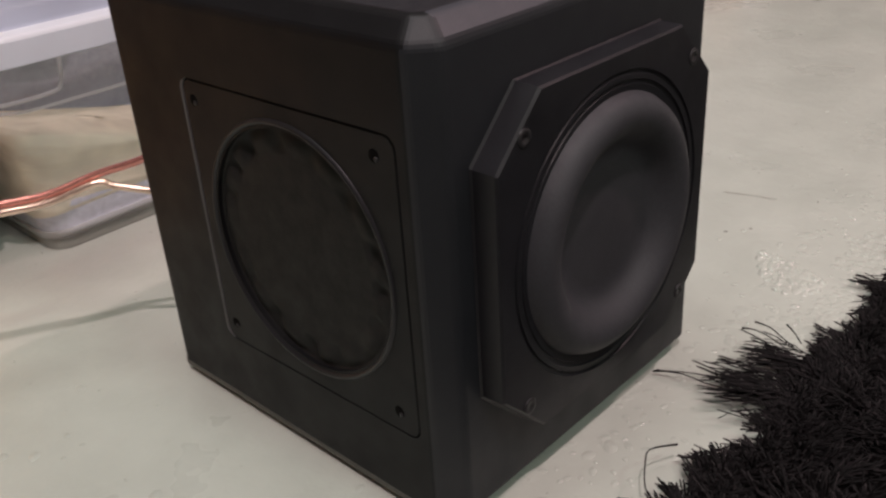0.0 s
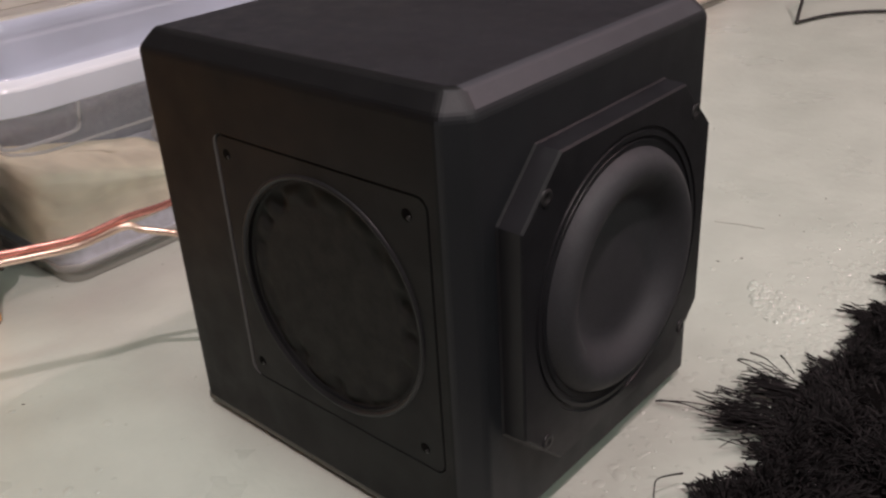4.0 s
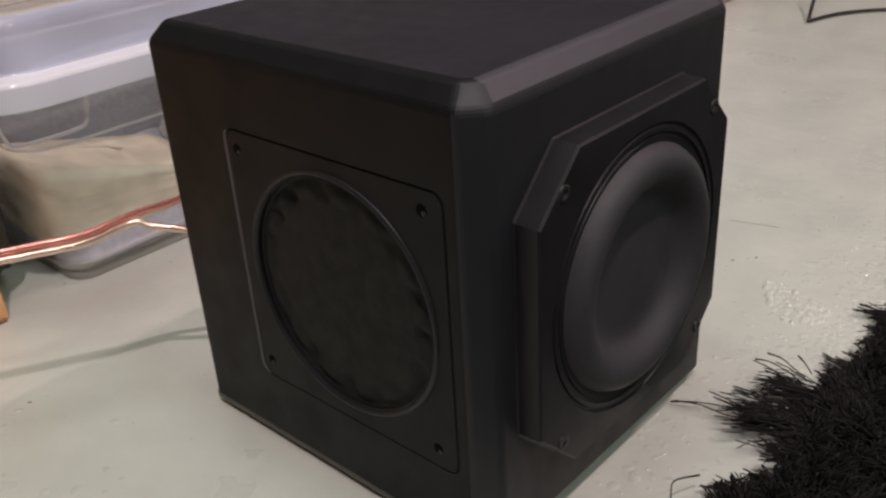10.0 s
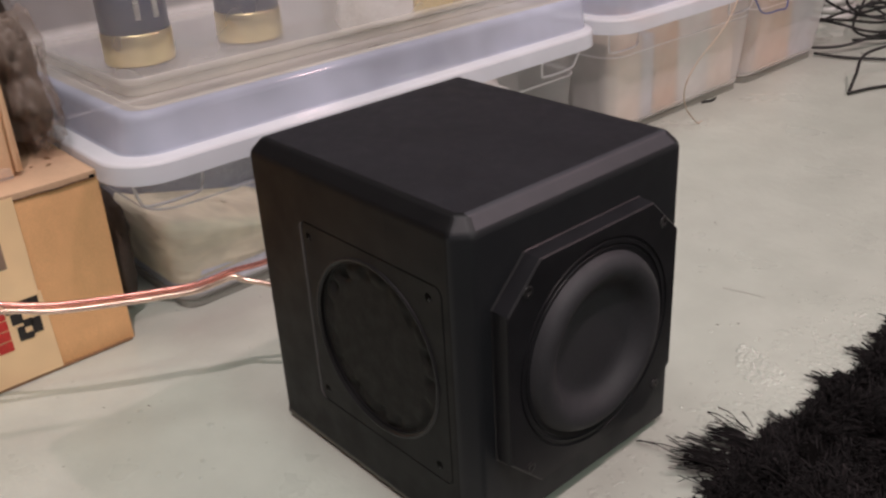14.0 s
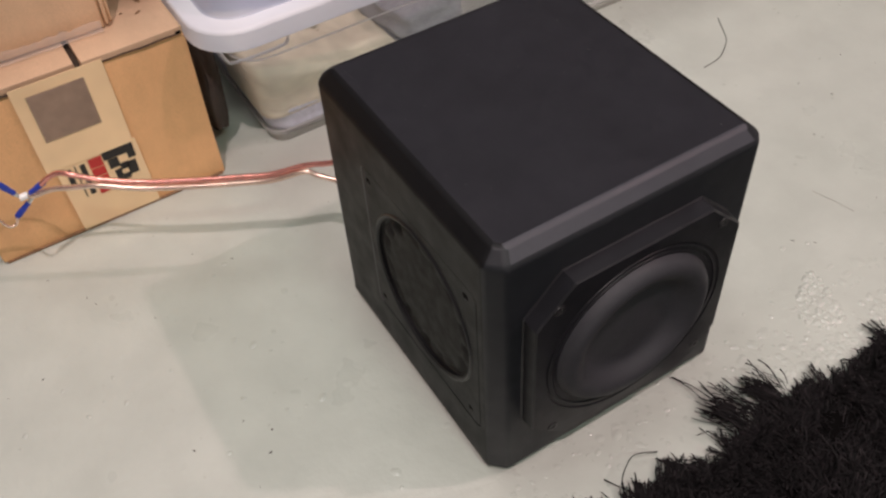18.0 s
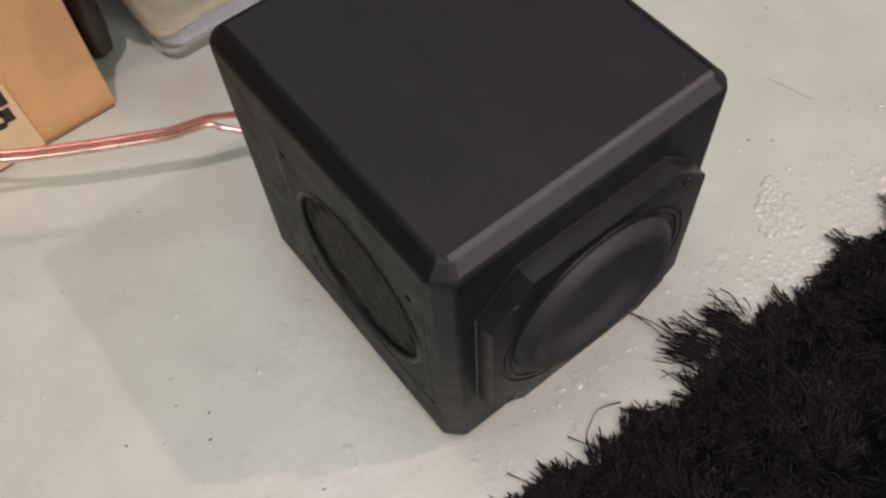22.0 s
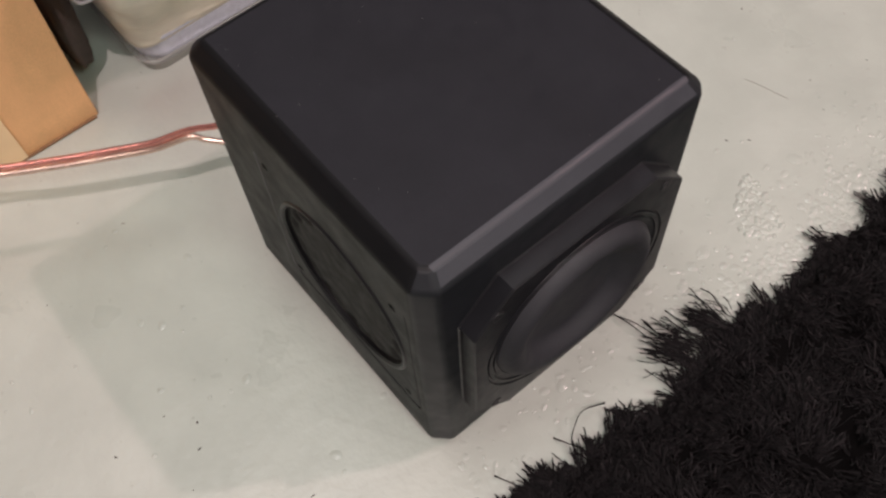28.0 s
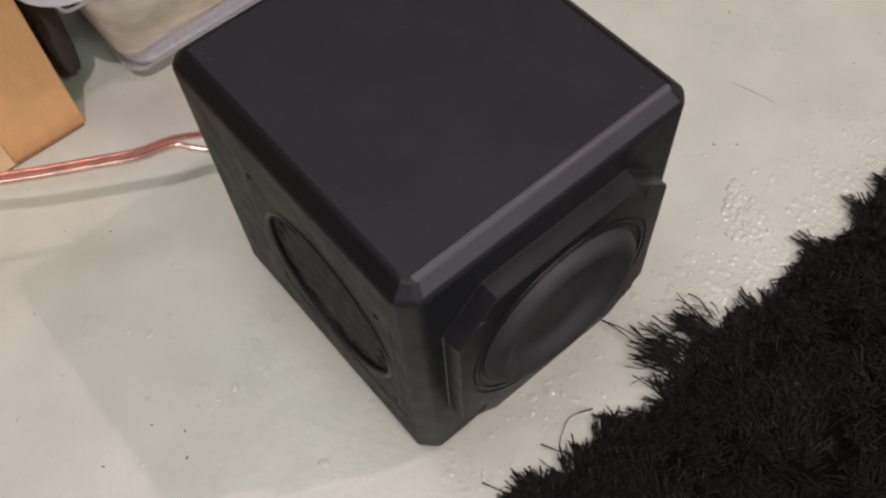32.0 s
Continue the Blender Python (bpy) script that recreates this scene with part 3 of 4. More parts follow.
for y in ys:
    e = rug_edge(y) + 0.014
    for i in range(nx):
        u = i / (nx - 1)
        x = e + (0.80 - e) * u ** 1.5
        z = 0.0015 if i == 0 else 0.009 + 0.006 * noise.noise((x * 30, y * 30, 1.0))
        verts.append((x - 0.40, y - 0.30, z))
for j in range(ny - 1):
    for i in range(nx - 1):
        a = j * nx + i
        faces.append((a, a + 1, a + nx + 1, a + nx))
obj("backing", verts, faces, YARN_BACK, rug, "black woven backing", True)


def yarn(name, roots, leans, lengths, widths, seed, label):
    """Many curved yarns, each a three-sided cord of four rings with a thicker tip."""
    r = np.random.RandomState(seed)
    n = len(roots)
    h = lengths[:, None]
    side = np.stack([-leans[:, 1], leans[:, 0], np.zeros(n)], 1)
    side /= np.linalg.norm(side, axis=1)[:, None] + 1e-6
    curl = r.normal(0, 0.15, (n, 1))
    kink, turn = r.normal(0, 0.06, (n, 1)), r.uniform(0, 6.28, (n, 1))
    rings = []
    for u, w in ((0.0, 1.0), (0.35, 1.0), (0.7, 0.95), (0.95, 1.25), (1.0, 0.7)):
        lean = np.concatenate([leans, np.zeros((n, 1))], 1)
        droop = np.linalg.norm(leans, axis=1)[:, None]
        p = roots + lean * h * (0.55 * u + 0.45 * u * u) + side * (curl * h * u * u + kink * h * np.sin(5 * u + turn)) + lean * kink * h * np.cos(6 * u + turn) * u
        p[:, 2:] += h * np.maximum(0.12, 1 - 0.75 * droop) * (u - 0.30 * droop * u * u)
        p[:, 2] = np.maximum(p[:, 2], 0.0012)
        tri = []
        for k in range(3):
            a = 2.094 * k + r.uniform(0, 0.3)
            tri.append(p + widths[:, None] * w * (math.cos(a) * side + math.sin(a) * np.array([0.3, 0.2, 0.9])))
        rings.append(np.stack(tri, 1))
    v = np.stack(rings, 1).reshape(-1, 3)
    quads = []
    for i in range(4):
        for k in range(3):
            quads.append((i * 3 + k, i * 3 + (k + 1) % 3, (i + 1) * 3 + (k + 1) % 3, (i + 1) * 3 + k))
    quads = np.array(quads)
    f = (quads[None] + (np.arange(n) * 15)[:, None, None]).reshape(-1, 4)
    mesh = bpy.data.meshes.new(name)
    mesh.vertices.add(len(v))
    mesh.vertices.foreach_set("co", v.ravel())
    mesh.loops.add(f.size)
    mesh.loops.foreach_set("vertex_index", f.ravel())
    mesh.polygons.add(len(f))
    mesh.polygons.foreach_set("loop_start", np.arange(0, f.size, 4))
    mesh.update(calc_edges=True)
    mesh.materials.append(YARN)
    ob = new(name, mesh)
    ob.parent = rug
    return tagged(ob, label, kind="stuff")


def pile(seed, tufts, each, xr, yr, label, lmin=0.022, lmax=0.036, width=0.00050):
    """Yarns in small tufts that share a root and a lean."""
    r = np.random.RandomState(seed)
    y = r.uniform(*yr, tufts)
    x = r.uniform(*xr, tufts)
    e = np.array([rug_edge(v) for v in y])
    x = np.maximum(x, e + 0.008 + r.exponential(0.007, tufts))
    swirl = np.array([noise.noise((a * 14, b * 14, 0.5)) for a, b in zip(x, y)])
    ang = swirl * 5.0 + r.normal(0, 1.1, tufts)
    mag = np.clip(0.82 + 0.20 * r.normal(0, 1, tufts), 0.25, 1.12)
    near = np.clip(1 - (x - e - 0.008) / 0.030, 0, 1)
    length = r.uniform(lmin, lmax, tufts) * (1 - 0.35 * near)
    x, y, ang, mag, near, length = (np.repeat(q, each) for q in (x, y, ang, mag, near, length))
    n = len(x)
    x, y = x + r.normal(0, 0.0011, n), y + r.normal(0, 0.0011, n)
    ang, mag = ang + r.normal(0, 0.15, n), np.clip(mag + r.normal(0, 0.12, n), 0.1, 1.15)
    lean = np.stack([np.cos(ang) * mag - near * 0.25, np.sin(ang) * mag], 1)
    root = np.stack([x - 0.40, y - 0.30, np.full(n, 0.004)], 1)
    return yarn("shag", root, lean, length * r.uniform(0.75, 1.1, n), r.uniform(width * 0.7, width * 1.3, n), seed, label)


pile(11, 3300, 18, (0.03, 0.34), (-0.12, 0.62), "dense black yarn pile")
pile(12, 460, 16, (0.02, 0.09), (-0.12, 0.62), "frayed black yarn edge", 0.018, 0.036, 0.00044)
pile(13, 1700, 8, (0.09, 0.78), (-0.52, 1.15), "black yarn pile farther in", width=0.0009)

r = np.random.RandomState(21)
# two tufts that lie out over the floor: (root, tip, spread of the roots, number)
for tx, ty, ex, ey, spread, n in ((0.068, 0.192, 0.030, 0.168, 0.010, 110), (0.069, 0.228, 0.032, 0.207, 0.006, 80)):
    away = Vector((ex - tx, ey - ty)).normalized()
    u, v = r.normal(0, 0.005, n), r.normal(0, spread, n)
    root = np.stack([tx + away.x * u - away.y * v - 0.40, ty + away.y * u + away.x * v - 0.30, np.full(n, 0.004) + r.uniform(0, 0.005, n)], 1)
    ang = math.atan2(away.y, away.x) + r.normal(0, 0.16, n)
    lean = np.stack([np.cos(ang), np.sin(ang)], 1) * r.uniform(0.92, 1.15, (n, 1))
    yarn("tuft", root, lean, r.uniform(0.55, 1.0, n) * math.hypot(ex - tx, ey - ty) * 0.78, r.uniform(0.00034, 0.00058, n), 22 + n, "loose tuft of black yarn")
for pts in (((0.052, 0.186, 0.007), (0.036, 0.182, 0.008), (0.018, 0.178, 0.006), (0.002, 0.172, 0.003)),
            ((0.052, 0.182, 0.006), (0.036, 0.178, 0.005), (0.020, 0.175, 0.007), (0.004, 0.173, 0.004)),
            ((0.066, 0.076, 0.004), (0.058, 0.074, 0.010), (0.052, 0.082, 0.020), (0.048, 0.094, 0.018), (0.053, 0.112, 0.012)),
            ((0.066, 0.078, 0.005), (0.060, 0.074, 0.004), (0.046, 0.067, 0.003)),
            ((0.060, 0.230, 0.010), (0.050, 0.228, 0.016), (0.040, 0.225, 0.020), (0.033, 0.221, 0.021)),
            ((0.060, 0.236, 0.010), (0.052, 0.236, 0.014), (0.044, 0.236, 0.018), (0.036, 0.232, 0.021)),
            ((0.062, 0.242, 0.010), (0.057, 0.242, 0.016), (0.053, 0.239, 0.022)),
            ((0.066, 0.030, 0.008), (0.058, 0.024, 0.005), (0.048, 0.019, 0.004), (0.039, 0.015, 0.003))):
    v, f = tube([(x - 0.40, y - 0.30, z) for x, y, z in pts], [0.00042] * (len(pts) - 1) + [0.0007], 5, 8)
    obj("loose_yarn", v, f, YARN, rug, "single stray black yarn", True)

# ---- cardboard boxes ----
BX, BY0, BY1, BH, BD = -0.456, -0.272, -0.0385, 0.182, 0.26
carton = thing("cardboard_box", (BX - BD / 2, (BY0 + BY1) / 2, 0), "brown cardboard shipping carton closed with printed paper tape", "cardboard box")


def crumpled(lo, hi, bevel, cuts, amount, seed):
    bm = box_bm(lo, hi, bevel, 2)
    bmesh.ops.subdivide_edges(bm, edges=[e for e in bm.edges if e.calc_length() > 0.05], cuts=cuts, use_grid_fill=True)
    for v in bm.verts:
        p = v.co * 9 + Vector((seed, 0, 0))
        v.co += Vector((noise.noise(p), noise.noise(p + Vector((7, 3, 1))), noise.noise(p + Vector((1, 9, 4))))) * amount
        v.co.z = max(v.co.z, lo[2])
    return bm


def rel(bm, ob):
    for v in bm.verts:
        v.co -= ob.location
    return bm


part("body", rel(crumpled((BX - BD, BY0, 0.0006), (BX, BY1, BH - 0.0080), 0.0022, 7, 0.0016, 2.0), carton), CARD, carton, "", True)
# top flaps meet with a slot between them
for lo, hi, seed in (((BX - BD + 0.004, BY0 + 0.003, BH - 0.0074), (BX - 0.0004, -0.1405, BH - 0.0004), 3.0),
                     ((BX - BD + 0.004, -0.1345, BH - 0.0078), (BX + 0.0008, BY1 - 0.001, BH - 0.0006), 6.0)):
    part("flap", rel(crumpled(lo, hi, 0.0008, 11, 0.0017, seed), carton), FLAP, carton)
part("inner_flap", rel(box_bm((BX - BD + 0.008, BY0 + 0.006, BH - 0.0102), (BX - 0.0050, BY1 - 0.005, BH - 0.0079), 0.0004), carton), CREVICE_SHADE, carton, "inner flap coloured dark for the shade in the crevice")
# ragged strip that paints the shade below the torn top fold
loops = []
for i in range(90):
    y = BY0 + 0.006 + (BY1 - BY0 - 0.010) * i / 89
    if abs(y + 0.1375) < 0.0035:
        y = -0.1375
    rag = 0.0001 + 0.0006 * abs(noise.noise((y * 70, 1.0, 5.0))) + 0.0004 * abs(noise.noise((y * 260, 2.0, 5.0)))
    top = BH - 0.0070 + 0.0012 * noise.noise((y * 45, 8.0, 1.0))
    loops.append([(BX - 0.002, y, top), (BX + 0.0024, y, top), (BX + 0.0023, y, top - rag), (BX - 0.002, y, top - rag)])
v, f = loft(loops, True, True)
obj("torn_edge", [Vector(p) - carton.location for p in v], f, CREVICE_SHADE, carton, "torn edge along the top fold, dark with the crevice's shade")
# a black block paints the shade inside the corner tear
part("torn_corner", rel(box_bm((BX - 0.0004, BY1 - 0.0085, BH - 0.0075), (BX + 0.0017, BY1 - 0.0035, BH - 0.0045), 0.0006), carton), HOLE, carton, "corner tear shown by a small black block")
part("bottom_edge", rel(box_bm((BX - 0.004, BY0 + 0.003, 0.0004), (BX + 0.0022, BY1 - 0.004, 0.0026), 0.0005), carton), CARD_EDGE, carton, "dark raw bottom edge")


def sheet(y0, y1, z0, z1, x, mat, name, parent, label, skew=0.0):
    n, m = 6, 6
    verts = []
    for j in range(m + 1):
        for i in range(n + 1):
            z = z0 + (z1 - z0) * j / m
            verts.append(Vector((x, y0 + (y1 - y0) * i / n + skew * j / m, z)) - parent.location)
    base = len(verts)
    verts += [Vector((v.x - 0.0006, v.y, v.z)) for v in verts]
    faces = [(j * (n + 1) + i, j * (n + 1) + i + 1, (j + 1) * (n + 1) + i + 1, (j + 1) * (n + 1) + i) for j in range(m) for i in range(n)]
    border = [i for i in range(n + 1)] + [j * (n + 1) + n for j in range(1, m + 1)] + [m * (n + 1) + i for i in range(n - 1, -1, -1)] + [j * (n + 1) for j in range(m - 1, 0, -1)]
    faces += [(a, a + base, b + base, b) for a, b in zip(border, border[1:] + border[:1])]
    return obj(name, verts, faces, mat, parent, label)


F = BX + 0.0022
tape_low = sheet(-0.191, -0.1125, 0.003, 0.086, F, TAPE, "tape", carton, "printed paper tape", -0.002)
tape_up = sheet(-0.2005, -0.117, 0.0835, 0.179, F + 0.0010, TAPE, "tape", carton, "plain upper length of paper tape")
sheet(-0.189, -0.137, 0.117, 0.168, F + 0.0017, INK_SOFT, "printed_square", carton, "dark printed square on the tape")
for y0, y1, z0, z1, ink in ((-0.149, -0.119, 0.0735, 0.0825, INK), (-0.1265, -0.119, 0.066, 0.0735, INK), (-0.146, -0.136, 0.0615, 0.0725, INK),
                            (-0.143, -0.1365, 0.044, 0.058, INK), (-0.1365, -0.130, 0.0435, 0.050, INK), (-0.1365, -0.1285, 0.056, 0.0635, INK),
                            (-0.130, -0.121, 0.047, 0.0625, INK),
                            (-0.163, -0.150, 0.070, 0.081, INK_RED), (-0.163, -0.150, 0.0595, 0.0685, INK_RED), (-0.163, -0.150, 0.049, 0.058, INK_RED),
                            (-0.163, -0.150, 0.038, 0.0475, INK_RED), (-0.1715, -0.1665, 0.042, 0.079, INK), (-0.1765, -0.1752, 0.041, 0.080, INK),
                            (-0.185, -0.180, 0.058, 0.079, INK)):
    sheet(y0, y1, z0, z1, F + 0.0007, ink, "print_bar", carton, "")

for x, y, w in ((-0.500, -0.066, 0.0026), (-0.520, -0.060, 0.0034), (-0.507, -0.080, 0.0014)):
    vs, fs = [], []
    blister(vs, fs, x, y, w * 0.6, 0.0006, 2.4, x * 90)
    obj("scuff", [Vector((a, b, c + BH + 0.0004)) - carton.location for a, b, c in vs], fs, CARD_EDGE, carton, "dark scuff on the flap", True)

carton_top = thing("cardboard_box", (-0.61, -0.20, BH), "worn brown carton with clear film on top of another box", "cardboard box")
part("body", rel(crumpled((-0.745, -0.34, BH + 0.0012), (-0.492, -0.0965, BH + 0.150), 0.003, 7, 0.003, 5.0), carton_top), CARD_LIGHT, carton_top, "", True)
for x, y, w, seed, mat in ((-0.4935, -0.0935, 0.0034, 9.0, CARD_LIGHT), (-0.5000, -0.0905, 0.0032, 4.0, CARD_LIGHT)):
    part("corner_fold", rel(crumpled((x - 0.012, y - w, BH + 0.003), (x + 0.0035, y, BH + 0.148), 0.0008, 7, 0.0022, seed), carton_top), mat, carton_top, "creased corner fold", True)
loops = []
for i in range(61):
    y = -0.34 + 0.238 * i / 60
    w = [noise.noise((y * 150, k * 1.7, 2.0)) + 0.6 * noise.noise((y * 60, k * 1.1, 7.0)) for k in range(4)]
    loops.append([(-0.4905 + 0.0008 * w[0], y, BH + 0.011 + 0.004 * w[1]), (-0.4885 + 0.0012 * w[1], y, BH + 0.007 + 0.002 * w[2]), (-0.4880 + 0.0012 * w[2], y, BH + 0.004), (-0.4865 + 0.002 * w[3], y, BH + 0.0012)])
v, f = loft(loops, closed=False)
obj("film", local([Vector(p) + BASE - carton_top.location for p in v]), f, FILM, carton_top, "crinkled clear film along the bottom edge", True)

# ---- storage tubs ----


def tub(name, x_front, y0, y1, z, depth, lid_on, label, group, taper=1.0, skin=None, far_end=1.0, near_end=1.0):
    """A clear tub with a lid whose raised panel carries the next tub."""
    cx, cy, hx, hy = x_front - depth / 2, (y0 + y1) / 2, depth / 2, (y1 - y0) / 2
    ob = thing(name, (cx, cy, z), label, "storage tub", group)

    def ring(inset, zz, r):
        if inset > 0.034 and zz < 0.169:
            inset = 0.034 + (inset - 0.034) * taper
        far, near = inset * (1 - far_end), inset * (1 - near_end)
        return [(x - cx, y - cy + (far if y > cy else -near), zz) for x, y in rrect(cx, cy, hx - inset, hy - inset, r, 7)]

    wall = [(0.080, 0.0092, 0.020), (0.068, 0.0096, 0.020), (0.0625, 0.0112, 0.020), (0.0600, 0.0150, 0.020), (0.0590, 0.020, 0.020), (0.052, 0.060, 0.022), (0.0425, 0.122, 0.026), (0.040, 0.126, 0.030),
            (0.038, 0.130, 0.034), (0.034, 0.166, 0.042), (0.028, 0.170, 0.050), (0.024, 0.171, 0.052)]
    v, f = loft([ring(*w) for w in wall], True)
    obj("body", v, f, skin or TUB, ob, "clear plastic tub body" if skin is None else "frosted plastic tub body", True)
    v, f = loft([ring(0.0412, 0.1250, 0.030), ring(0.0394, 0.1258, 0.030), ring(0.0386, 0.1274, 0.032), ring(0.0390, 0.1284, 0.033)])
    obj("ridge", v, f, TUB_EDGE, ob, "pale ridge round the tub", True)
    v, f = loft([ring(0.0700, 0.0004, 0.018), ring(0.0640, 0.0004, 0.018), ring(0.0636, 0.0012, 0.018), ring(0.0640, 0.0098, 0.018)])
    obj("foot", v, f, TUB_FOOT if z == 0 else TUB_MILKY, ob, "dull foot set in under the tub", True)
    v, f = loft([ring(0.0628, 0.0106, 0.020), ring(0.0606, 0.0118, 0.020), ring(0.0592, 0.0146, 0.020), ring(0.0586, 0.0185, 0.020), ring(0.0592, 0.0195, 0.020)])
    obj("bottom_edge", v, f, TUB_BASE if z == 0 else TUB_MILKY, ob, "cloudy thick bottom edge", True)
    # a raised outline for the hand grip near each end of the long side
    for s in (-1, 1):
        yy = hy - 0.020
        pts = [(hx - 0.030, s * (yy - 0.000), 0.168), (hx - 0.034, s * (yy - 0.006), 0.146), (hx - 0.0355, s * (yy - 0.016), 0.138),
               (hx - 0.0355, s * (yy - 0.060), 0.137), (hx - 0.0345, s * (yy - 0.070), 0.143), (hx - 0.031, s * (yy - 0.072), 0.168)]
        v, f = tube(pts, 0.0016, 6, 4)
        obj("grip_ridge", v, f, TUB_EDGE, ob, "", True)
    if lid_on:
        skirt = [(0.0040, 0.1700, 0.047), (0.0006, 0.1698, 0.049), (0.0, 0.1702, 0.049), (0.0, 0.1712, 0.049), (0.0014, 0.1870, 0.049)]
        lip = [(0.0014, 0.1870, 0.049), (0.0022, 0.1888, 0.048), (0.0040, 0.1898, 0.046), (0.0070, 0.1902, 0.044), (0.0160, 0.1906, 0.038), (0.0190, 0.1910, 0.036)]
        prof = [(0.0190, 0.1910, 0.036), (0.0204, 0.1918, 0.034), (0.0212, 0.1934, 0.032), (0.0262, 0.2195, 0.028), (0.0276, 0.2238, 0.026), (0.0300, 0.2268, 0.024), (0.0335, 0.2282, 0.022),
                (0.0370, 0.2284, 0.020)]
        panel = [(0.0370, 0.2284, 0.020), (0.0480, 0.2284, 0.018), (0.0500, 0.2278, 0.018), (0.0512, 0.2262, 0.018), (0.0522, 0.2240, 0.018), (0.0540, 0.2232, 0.018), (0.0900, 0.2230, 0.018)]
        v, f = loft([ring(*p) for p in prof])
        lid = obj("lid", v, f, LID, ob, "cloudy plastic lid with a raised panel", True)
        v, f = loft([ring(*p) for p in panel], False, True)
        obj("panel", v, f, TUB_MILKY, lid, "milky top panel of the lid", True)
        v, f = loft([ring(*p) for p in lip])
        obj("rim", v, f, LID_RIM, lid, "pale lid rim", True)
        v, f = loft([ring(*p) for p in skirt])
        obj("skirt", v, f, LID_SKIRT, lid, "bluish cloudy skirt of the lid", True)
    return ob


tub("storage_tub", -0.399, -0.040, 0.625, 0.0, 0.46, True, "clear plastic storage tub of folded cloth under a cloudy lid", "stacked storage tubs", 1.0, None, 0.18)
tub("storage_tub", -0.434, -0.040, 0.640, 0.2232, 0.42, False, "open clear plastic storage tub of cans and cartons stacked on another", "stacked storage tubs", 1.0, TUB_HAZY)
tub("storage_tub", -0.402, 0.646, 1.052, 0.0, 0.46, True, "frosted plastic storage tub packed with pale pink cartons", "stacked storage tubs", 0.80, TUB_FROSTED, 0.1)
tub("storage_tub", -0.404, 1.056, 1.340, 0.0, 0.46, True, "frosted plastic storage tub holding an orange carton", "stacked storage tubs", 0.80, TUB_FROSTED, 0.8, 0.1)
tub("storage_tub", -0.425, 0.655, 1.300, 0.2232, 0.42, False, "open frosted plastic storage tub on a lidded one", "stacked storage tubs", 0.8, TUB_FROSTED)


def bundle(size, seed, lump=0.35, n=28, crease=0.0):
    """A soft folded bundle; crease adds the sharp folds of crumpled film."""
    loops = []
    for i in range(1, n):
        th = math.pi * i / n
        loop = []
        for k in range(2 * n):
            a = 2 * math.pi * k / (2 * n)
            d = Vector((math.sin(th) * math.cos(a), math.sin(th) * math.sin(a), math.cos(th)))
            d = Vector([math.copysign(abs(c) ** 0.7, c) for c in d])
            w = 1 + lump * noise.noise(d * 1.7 + Vector((seed, 0, 0))) + 0.05 * abs(noise.noise(Vector((d.x * 3, d.y * 3, d.z * 9 + seed)))) * 2 - 0.1
            if crease:
                q = d * 2.3 + Vector((seed * 2, 5, 1))
                w -= crease * (abs(noise.noise(q)) ** 0.6 * 0.45 + 0.35 * abs(noise.noise(q * 2.7)) ** 0.7 - 0.25)
            loop.append((d.x * size[0] * w, d.y * size[1] * w, max(d.z * size[2] * w, -size[2])))
        loops.append(loop)
    return loft(loops, True, True)


def heap(name, centre, size, seed, mat, label, category, lump=0.35):
    v, f = bundle(size, seed, lump)
    ob = obj(name, v, f, mat, None, "", True)
    ob.location = centre
    return tagged(ob, label, category)



def packed(name, z0, z1, y1, back, seed, mat, label, slope=0.0):
    """Cloth that fills the lower tub's near end, close to its sloping walls, with a rumpled top."""
    loops = []
    for i in range(15):
        u = min(1.0, i / 8)
        z = z0 + (z1 - z0) * u
        inset = 0.0625 - 0.150 * z
        extra = 0.0 if i <= 7 else (0.004, 0.010, 0.020, 0.034, 0.048, 0.062, 0.075)[i - 8]
        x0, x1, ya, yb = back, -0.4015 - inset, -0.0375 + inset, y1
        loop = []
        for x, y in rrect((x0 + x1) / 2, (ya + yb) / 2, (x1 - x0) / 2 - extra, (yb - ya) / 2 - extra, max(0.006, 0.026 - extra * 0.2), 8):
            w = noise.noise((x * 22 + seed, y * 22, z * 60))
            c = abs(noise.noise((x * 10 + 3 * z, y * 16 + seed + 14 * z, z * 60))) ** 0.7
            drop = 0.012 * noise.noise((x * 13 + seed, y * 13, 3.0)) * u
            tilt = slope * ((1 - u) * min(1.0, max(0.0, (0.060 - y) / 0.05)) * -0.009 - u * min(1.0, max(0.0, (y - 0.015) / 0.10)) * 0.044)
            loop.append((x - (0.0015 * (1 + w) + 0.006 * c) * (x > -0.53), y + 0.0008 * (1 + w) + 0.003 * c, z + drop + tilt + 0.10 * extra * u))
        loops.append(loop)
    v, f = loft(loops, True, True)
    ob = obj(name, [(x + 0.55, y - 0.13, z) for x, y, z in v], f, mat, None, "", True)
    ob.location = (-0.55, 0.13, 0)
    return tagged(ob, label, "cloth")


packed("folded_cloth", 0.035, 0.106, 0.185, -0.600, 3.0, CLOTH, "cream cloth folded inside the clear tub", 1.0)
packed("folded_cloth", 0.0125, 0.040, 0.270, -0.700, 8.0, CLOTH_BLUE, "flat lavender-grey cloth at the bottom of the tub")
# this long grey heap is added to imitate the tub's dim interior
heap("folded_cloth", (-0.715, 0.290, 0.066), (0.085, 0.265, 0.055), 7.0, SLATE_GREY, "slate-grey heap added for the dim look inside the tub", "cloth", 0.15)
heap("folded_cloth", (-0.545, 0.470, 0.076), (0.078, 0.098, 0.058), 5.0, PAPER, "white cloth bundled inside the clear tub", "cloth")
